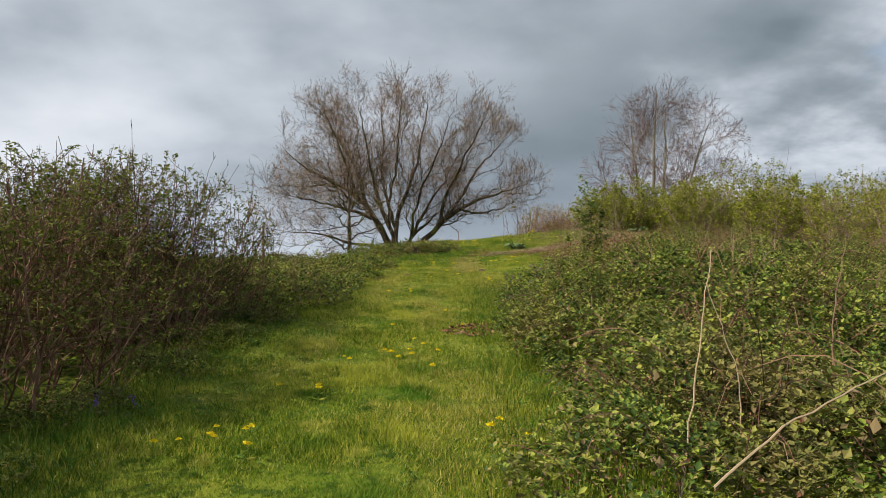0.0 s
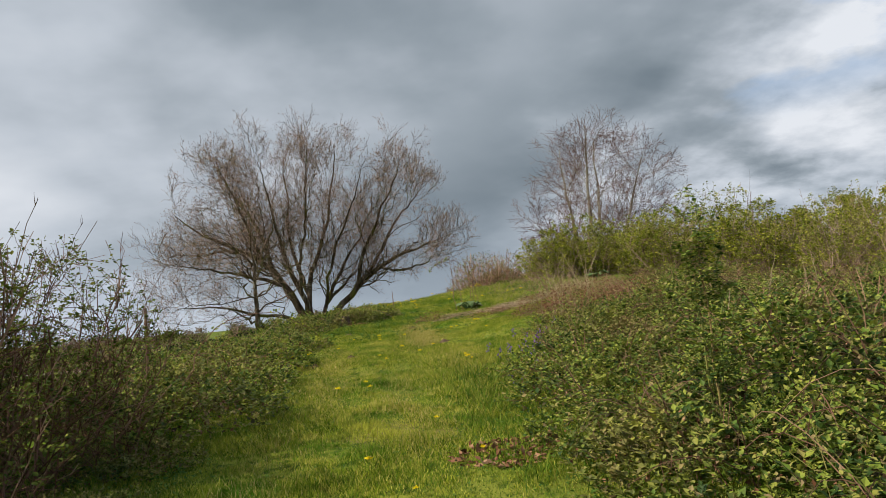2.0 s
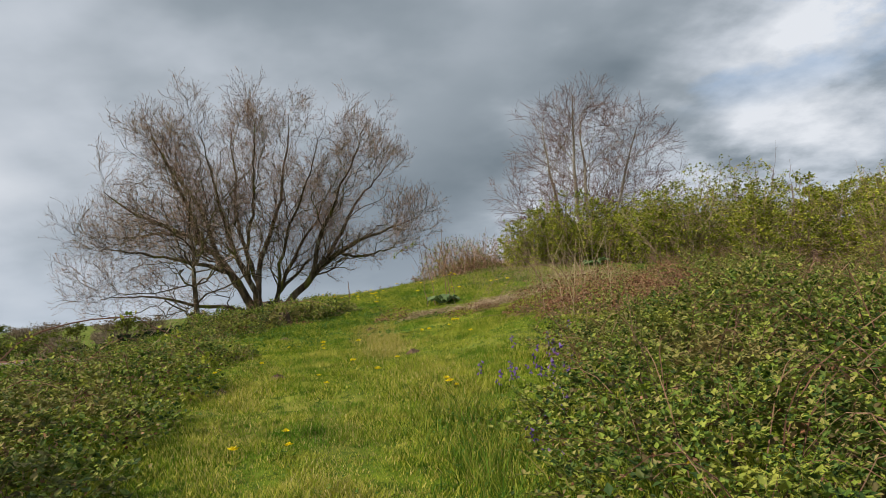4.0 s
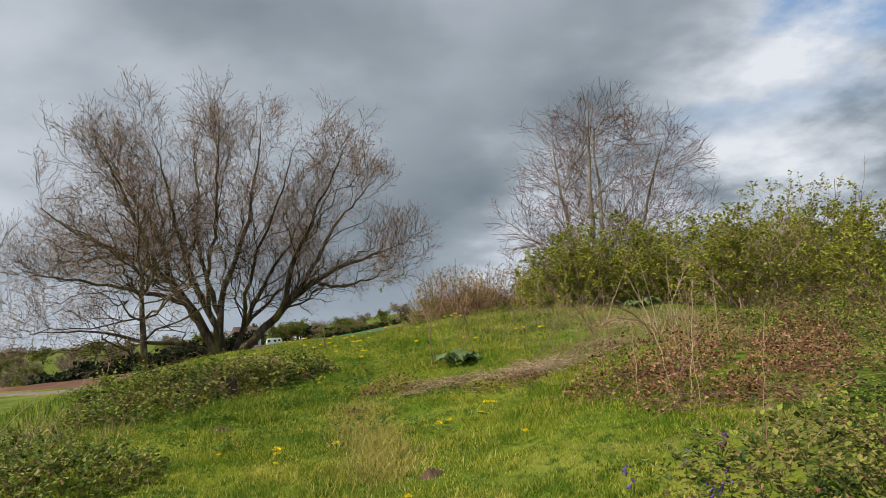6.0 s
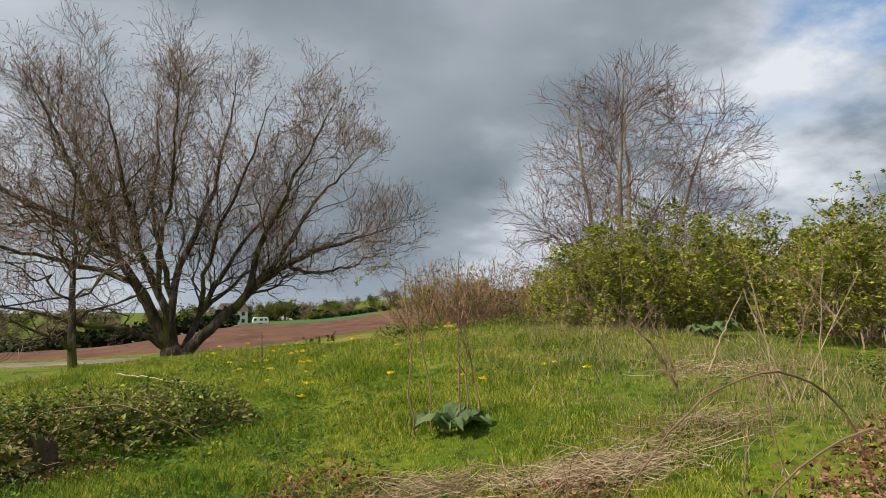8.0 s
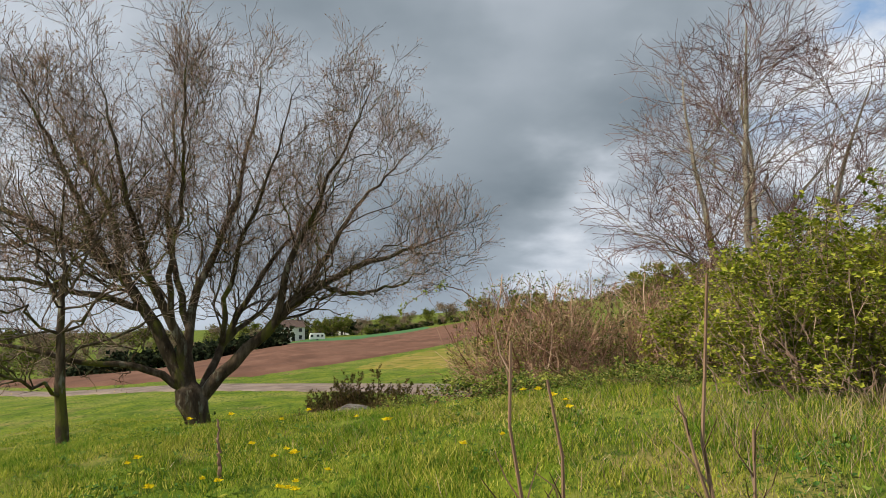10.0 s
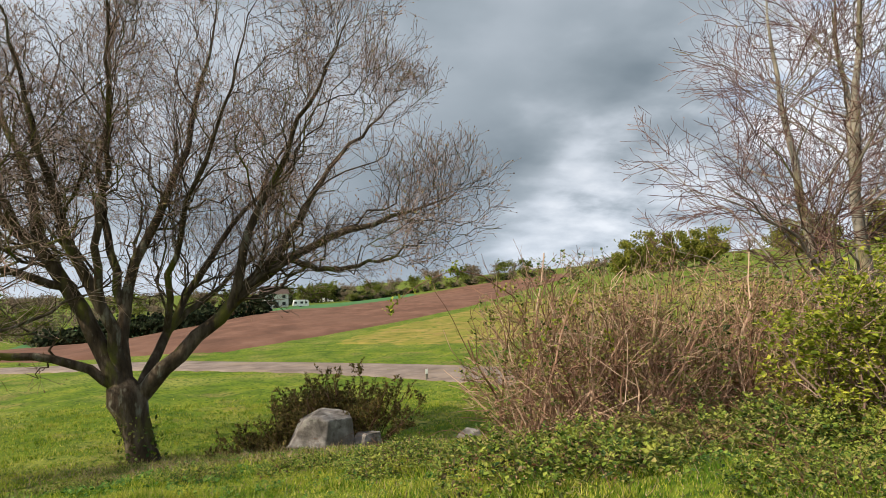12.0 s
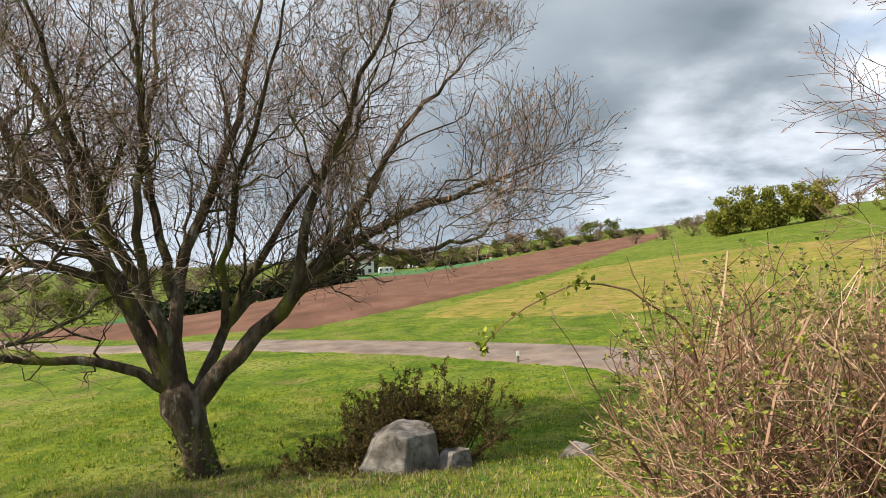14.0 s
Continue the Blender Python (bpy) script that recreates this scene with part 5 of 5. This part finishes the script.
dotted(bluebell(1.45, 10.4), [(1.3, 10.5, 9, 0.2), (1.6, 10.4, 8, 0.2), (1.7, 11.5, 6, 0.2), (1.15, 9.6, 4, 0.2), (0.95, 9.0, 5, 0.2), (-2.05, 4.6, 3, 0.2)], 19, 0.0, (0.42, 0.68))


def burdock(x, y, seed, label, stalks):
    rng = rng_of(seed)
    ob = thing("burdock_plant", label, "plant", x, y)
    for k in range(9):
        a = 2 * np.pi * k / 9 + rng.uniform(-0.3, 0.3)
        L, wd, rise = rng.uniform(0.13, 0.26), rng.uniform(0.06, 0.1), rng.uniform(0.5, 1.4)
        u, w = np.meshgrid(np.linspace(0, 1, 8), np.linspace(-1, 1, 7), indexing="ij")
        half = wd * np.sin(np.pi * np.clip(u * 0.93 + 0.07, 0, 1)) ** 0.7
        r = 0.05 + L * u
        z = 0.02 + rise * L * u - 0.85 * rise * L * u ** 2.4 + 0.2 * np.abs(w) * half + 0.016 * np.sin(9 * u + 5 * w + k) + 0.01 * np.sin(17 * u - 7 * w)
        X = r * math.cos(a) - w * half * math.sin(a)
        Y = r * math.sin(a) + w * half * math.cos(a)
        i = np.arange(56).reshape(8, 7)
        f = np.stack([i[:-1, :-1], i[1:, :-1], i[1:, 1:], i[:-1, 1:]], -1).reshape(-1, 4)
        part("leaf", [(np.stack([X, Y, z], -1).reshape(-1, 3), f)], M_DOCK, ob, shade=True)
    for sx, lean, hh in stalks:
        p = bent([(sx, 0, -0.05), (sx + 0.4 * lean, 0.02, 0.5 * hh), (sx + lean, 0, hh)], 9, rng, 0.008)
        R = 0.006 * np.linspace(1, 0.4, 9)
        q = sprout(rng, p[None], R[None], 7, (0.4, 1), (30, 60), 0.16, 0.3, 0.3, 3, 0.6)
        part("dead_stalk", [tubes(p[None], R[None], 5), tubes(*q, 3)], M_STALK, ob, "thin dark dead stalk")


burdock(1.65, 15.4, 221, "burdock plant with broad grey-green leaves and tall dead stalks", ((-0.22, -0.05, 0.95), (-0.1, -0.12, 0.9), (0.06, 0.0, 1.05), (0.1, 0.03, 0.8), (0.22, -0.22, 0.85)))
burdock(4.9, 17.7, 222, "low burdock with broad grey-green leaves under hawthorns", ())


def stalk(x, y, seed, h, mat, label, lean=0.12):
    rng = rng_of(seed)
    ob = thing("dry_stalk", label, "dead stalk", x, y, group="dry stalks on the bank")
    p = bent([(0, 0, -0.05), (0.4 * lean, 0.0, 0.5 * h), (lean, 0.03, h)], 10, rng, 0.004)
    R = 0.0036 * np.linspace(1.1, 0.45, 10)
    part("stem", [tubes(p[None], R[None], 5)], mat, ob)
    q = sprout(rng, p[None], R[None], 9, (0.35, 1), (25, 60), 0.2 * h, 0.2, 0.3, 4, 0.5)
    part("side_shoot", [tubes(*q, 3)], mat, ob, kind="stuff")
    return ob


st_a = stalk(2.45, 12.5, 231, 0.78, M_PALE, "tall bleached dry stalk standing over brambles")
st_b = stalk(2.7, 12.9, 232, 0.75, M_STALK, "tall brown dead stalk standing over brambles", -0.2)
_q = rng_of(29)
for k in range(34):
    if k < 12:
        x, y = 2.2 + _q.uniform(0, 1.1), _q.uniform(12.0, 13.6)
    elif k < 17:
        x, y = _q.uniform(3.2, 5.2), _q.uniform(14.5, 17.0)
    else:
        x, y = _q.uniform(1.2, 5.5), _q.uniform(3.0, 11.0)
    c = copy_thing((st_a, st_b)[k % 2], pose(x, y, float(ground(x, y)), _q.uniform(-13, 13), _q.uniform(-13, 13), _q.uniform(0, 360)))
    s = _q.uniform(0.7, 1.15)
    c.scale = (s, s, s)


def straw_heap(x, y, seed, w, d, n, label, mat, name="straw_heap", turn=0.0, high=0.06):
    """Flattened dead stems lying across each other."""
    rng, n = rng_of(seed), 2 * n
    ob = thing(name, label, "dead grass", x, y, turn=turn, group="dead litter on the grass")
    p = np.stack([rng.normal(size=n) * w * 0.3, rng.normal(size=n) * d * 0.3, rng.uniform(0.0, high, n)], 1)
    p[:, 2] += (ground(x + p[:, 0], y + p[:, 1]) - ground(x, y)) * (1 if turn == 0 else 0)
    n = len(p)
    a = rng.normal(size=n) * 0.75
    D = np.stack([np.cos(a), np.sin(a), rng.normal(size=n) * 0.16], 1)
    L = rng.uniform(0.06, 0.3, n)
    u = np.linspace(-0.5, 0.5, 4)[None, :, None]
    P = p[:, None] + D[:, None] * u * L[:, None, None] + np.cumsum(rng.normal(size=(n, 4, 3)) * 0.014, axis=1)
    part("straw", [tubes(P, np.full((n, 4), 0.0015) * rng.uniform(0.6, 1.4, (n, 1)), 3)], mat, ob, kind="stuff")
    return ob


straw_heap(2.05, 14.3, 241, 0.9, 0.35, 320, "flattened heap of pale dry straw", M_PALE)
straw_heap(1.3, 14.45, 242, 0.6, 0.35, 200, "small mat of dry straw on the grass", M_STRAW)
straw_heap(2.8, 14.6, 243, 0.7, 0.4, 150, "flattened dead grass stems", M_STRAW)
straw_heap(3.7, 15.8, 244, 0.9, 0.5, 110, "thin tussock of dead straw before the hawthorns", M_PALE, high=0.07)


def litter(x, y, seed, w, n, high, label, mat, size=0.06, name="leaf_litter", stems=0):
    rng = rng_of(seed)
    ob = thing(name, label, "dead leaves", x, y, group="dead litter on the grass")
    r, a = w * np.sqrt(rng.uniform(0, 1, n)), rng.uniform(0, 2 * np.pi, n)
    z = high * (1 - (r / w) ** 2) * rng.uniform(0, 1, n)
    p = np.stack([r * np.cos(a), 0.7 * r * np.sin(a), z], 1)
    p[:, 2] += ground(x + p[:, 0], y + p[:, 1]) - ground(x, y) + 0.02
    part("dead_leaf", [leaves(rng, p, rng.normal(size=p.shape) * [1, 1, 0.5], size, 0.12, 0.32)], mat, ob, kind="stuff")
    if stems:
        b = np.stack([rng.normal(size=stems) * 0.3 * w, rng.normal(size=stems) * 0.25 * w, np.full(stems, -0.03)], 1)
        D = unit(rng.normal(size=(stems, 3)) * [1, 1, 0.3] + [0, 0, 0.45])
        u = np.linspace(0, 1, 6)[None, :, None]
        P = b[:, None] + D[:, None] * u * rng.uniform(0.12, 0.46, stems)[:, None, None]
        P[:, :, 2] -= (u[:, :, 0] ** 2) * 0.12
        P = P + np.cumsum(rng.normal(size=P.shape) * 0.012, axis=1)
        part("dead_stem", [tubes(P, np.full((stems, 6), 0.0026) * np.linspace(1, 0.5, 6), 4)], M_STALK, ob, kind="stuff")
    return ob


litter(0.45, 7.35, 251, 0.42, 420, 0.05, "patch of dead brown leaves at the bank's foot", M_DEADLEAF, 0.045)
litter(0.9, 14.68, 252, 0.3, 420, 0.16, "dark heap of dead leaves and twigs", M_DEADLEAF, 0.026, "leaf_heap", 90)
litter(1.75, 14.05, 253, 0.35, 380, 0.1, "brown heap of dead bracken", M_DEADLEAF, 0.024, "bracken_heap", 90)
for k, (bx, by) in enumerate(((2.55, 12.6), (3.1, 12.4), (2.9, 13.4), (2.35, 13.2), (3.7, 13.0), (3.6, 13.9), (4.2, 13.6))):
    litter(bx, by, 260 + k, 0.46, 1300, 0.38, "collapsed brown bracken and bramble stems", M_DEADLEAF, 0.026, "bracken_heap", 190)
for k, (bx, by, bw) in enumerate(((-0.8, 15.9, 0.45), (-0.4, 16.3, 0.5), (0.2, 16.2, 0.35), (-1.3, 16.6, 0.5), (-0.75, 15.25, 0.28))):
    litter(bx, by, 270 + k, bw, 700, 0.28, "dark tangle of fallen bramble stems", M_BRAMBLE, 0.042, "bramble_tangle", 90)


def stump(x, y):
    rng = rng_of(281)
    ob = thing("tree_stump", "small mossy rotten tree stump in long grass", "stump", x, y)
    S = 22
    rings = [(-0.1, 0.15), (0.0, 0.12), (0.03, 0.09), (0.08, 0.075), (0.13, 0.07), (0.17, 0.066), (0.165, 0.045), (0.14, 0.008)]
    V, F = trunk_geo([(0.02 * i / 7, 0.0, z) for i, (z, r) in enumerate(rings)], [r for z, r in rings], S, rng, 0.13)
    jag = rng.uniform(-0.045, 0.04, S)
    for i in (4, 5, 6):
        V[i * S:(i + 1) * S, 2] += jag * (0.5 if i == 4 else 1.0)
    part("wood", [(V, F)], M_MOSS, ob)
    litter(x + 0.1, y - 0.05, 282, 0.3, 350, 0.06, "dead leaves round the stump", M_DEADLEAF, 0.026)


stump(-0.55, 15.38)


def earth_scrape(x, y, w, seed):
    rng = rng_of(seed)
    n, m = 12, 20
    r, a = np.meshgrid(np.linspace(0, 1, n), np.linspace(0, 2 * np.pi, m, endpoint=False), indexing="ij")
    rr = w * r * (1 + 0.25 * np.sin(3 * a + seed) + 0.12 * np.sin(7 * a))
    X, Y = rr * np.cos(a), 0.6 * rr * np.sin(a)
    Z = ground(x + X, y + Y) - ground(x, y) + bumps(x + X, y + Y) + 0.035 * (1 - r ** 2) + 0.012 * rng.normal(size=r.shape) * (1 - r) - 0.012 * r
    i = np.arange(n * m).reshape(n, m)
    f = np.stack([i[:-1], i[1:], np.roll(i[1:], -1, 1), np.roll(i[:-1], -1, 1)], -1).reshape(-1, 4)
    ob = new("earth_scrape", mesh_of("earth_scrape", [(np.stack([X, Y, Z], -1).reshape(-1, 3), f)], M_EARTH, True))
    ob.matrix_world = pose(x, y, float(ground(x, y)))
    tagged(ob, "scrape of bare brown earth in the grass", "soil", "scrapes of bare earth")


for k, (ex, ey, ew) in enumerate(((0.5, 14.1, 0.12), (-0.5, 11.8, 0.1), (-0.95, 11.5, 0.12), (-0.5, 14.0, 0.12), (0.75, 12.4, 0.08), (-1.45, 3.0, 0.14))):
    earth_scrape(ex, ey, ew, 3 + k)


def arching_cane(x, y, guide, seed, label, mat, tufts=9, r=0.006):
    rng = rng_of(seed)
    ob = thing("arching_cane", label, "bramble", x, y, group="arching bramble canes")
    p = bent(guide, 18, rng, 0.008 if tufts else 0.004)
    R = r * np.linspace(1, 0.4, 18)
    part("cane", [tubes(p[None], R[None], 5)], mat, ob)
    if tufts:
        q, d = along(rng, p[None], tufts, (0.35, 1))
        q = np.concatenate([q, np.tile(p[-1], (3, 1))])
        q = np.repeat(q, 9, axis=0) + rng.normal(size=(9 * (tufts + 3), 3)) * 0.022
        part("foliage", [leaves(rng, q, rng.normal(size=q.shape) + [0, 0, 0.3], 0.032)], M_HAW, ob, kind="stuff")
    return ob


arching_cane(2.94, 22.4, [(0, 0, 0), (0.0, 0, 0.7), (-0.01, 0, 1.1), (-0.11, 0, 1.27), (-0.3, 0, 1.4), (-0.53, 0, 1.47), (-0.76, 0, 1.41), (-0.93, 0, 1.27), (-1.07, 0, 1.16)], 301, "long arching bramble cane with tufts of young leaves", M_CANE, 12, 0.008)
arching_cane(3.6, 22.3, [(0, 0, 0), (-0.1, -0.2, 0.8), (-0.3, -0.4, 1.2), (-0.6, -0.5, 1.15), (-0.85, -0.55, 0.8)], 302, "arching bramble cane above the briar thicket", M_CANE)
arching_cane(4.4, 22.0, [(0, 0, 0), (0.1, -0.2, 0.9), (0.5, -0.3, 1.45), (1.0, -0.4, 1.5), (1.4, -0.5, 1.3)], 303, "arching bramble cane above the briar thicket", M_CANE)
arching_cane(2.9, 13.6, [(0, 0, 0), (-0.1, 0.0, 0.35), (-0.4, -0.05, 0.52), (-0.8, -0.1, 0.45), (-1.15, -0.15, 0.1)], 304, "bare dark arching bramble cane over dead bracken", M_STALK, 0)
arching_cane(2.5, 12.7, [(0, 0, 0), (0.0, 0.1, 0.4), (-0.25, 0.2, 0.58), (-0.6, 0.2, 0.4), (-0.75, 0.2, 0.1)], 305, "bare dark arching bramble cane over dead bracken", M_STALK, 0)
arching_cane(-0.9, 15.7, [(0, 0, 0), (0.3, -0.1, 0.32), (0.8, -0.2, 0.33), (1.2, -0.3, 0.1)], 306, "fallen arching bramble stem", M_STALK, 3)
arching_cane(1.0, 3.0, [(0, 0, 0), (0.1, 0.1, 0.5), (0.28, 0.4, 1.0), (0.38, 0.6, 1.15)], 307, "long bleached dead cane leaning over brambles", M_PALE, 0, 0.0048)
arching_cane(1.0, 2.6, [(0, 0, 0.3), (0.3, 0.1, 0.5), (0.7, 0.2, 0.66), (1.1, 0.3, 0.8)], 308, "long bleached dead cane leaning over brambles", M_PALE, 0, 0.0055)
arching_cane(1.45, 3.4, [(0, 0, 0), (0.02, 0.1, 0.5), (-0.1, 0.2, 0.95)], 309, "bleached dead cane standing in brambles", M_PALE, 0, 0.004)
arching_cane(2.3, 4.0, [(0, 0, 0), (-0.05, 0.1, 0.5), (0.1, 0.2, 1.1)], 310, "brown dead cane standing in brambles", M_STALK, 0, 0.006)
arching_cane(-1.9, 12.6, [(0, 0, 0.1), (0.3, 0.1, 0.35), (0.55, 0.2, 0.6)], 311, "pale dead stick leaning out of the brambles", M_PALE, 0, 0.004)
arching_cane(-2.1, 9.3, [(0, 0, 0), (0.3, 0.3, 0.8), (0.9, 0.5, 0.95), (1.3, 0.6, 0.6)], 312, "arching bramble cane at the hedge's end", M_CANE, 6)

arching_cane(3.63, 14.95, [(0, 0, 0), (-0.13, 0, 0.3), (-0.3, 0, 0.68)], 313, "broken bleached stalk leaning over dead grass", M_PALE, 0, 0.008)
arching_cane(3.12, 15.0, [(0, 0, 0.2), (0.1, 0, 0.42), (0.22, -0.03, 0.66)], 314, "broken bleached stalk leaning over dead grass", M_PALE, 0, 0.006)
arching_cane(3.6, 15.0, [(0, 0, 0.05), (-0.15, 0.04, 0.28), (-0.42, 0.06, 0.42)], 315, "broken bleached stalk leaning over dead grass", M_PALE, 0, 0.004)
arching_cane(3.66, 15.03, [(0, 0, 0.05), (-0.18, 0.02, 0.36), (-0.36, 0.03, 0.52)], 316, "broken bleached stalk leaning over dead grass", M_PALE, 0, 0.005)
arching_cane(3.11, 15.32, [(0, 0, 0), (-0.15, 0, 0.29), (-0.43, 0, 0.55)], 317, "dark bare sapling leaning in the grass", M_STALK, 0, 0.011)
arching_cane(3.13, 15.36, [(0, 0, 0), (-0.04, 0.03, 0.25), (-0.17, 0.05, 0.5)], 318, "dark bare sapling leaning in the grass", M_STALK, 0, 0.007)
arching_cane(-0.75, 18.3, [(0, 0, 0.03), (0.35, -0.6, 0.05), (0.8, -1.2, 0.04)], 319, "pale dead stick lying in the grass", M_PALE, 0, 0.008)
arching_cane(0.53, 18.3, [(0, 0, 0), (-0.01, 0, 0.16), (-0.02, 0, 0.32)], 320, "short dark dead dock stalk in the grass", M_STALK, 0, 0.012)


def fence_post(x, y, h):
    ob = thing("fence_post", "thin weathered wooden fence post at the hedge's end", "post", x, y)
    rng = rng_of(321)
    part("post", [tubes(bent([(0, 0, -0.2), (0.01, 0, 0.5 * h), (0.02, 0, h)], 8, rng, 0.004)[None], np.full((1, 8), 0.016), 8)], M_STALK, ob)


fence_post(-2.6, 10.6, 0.95)
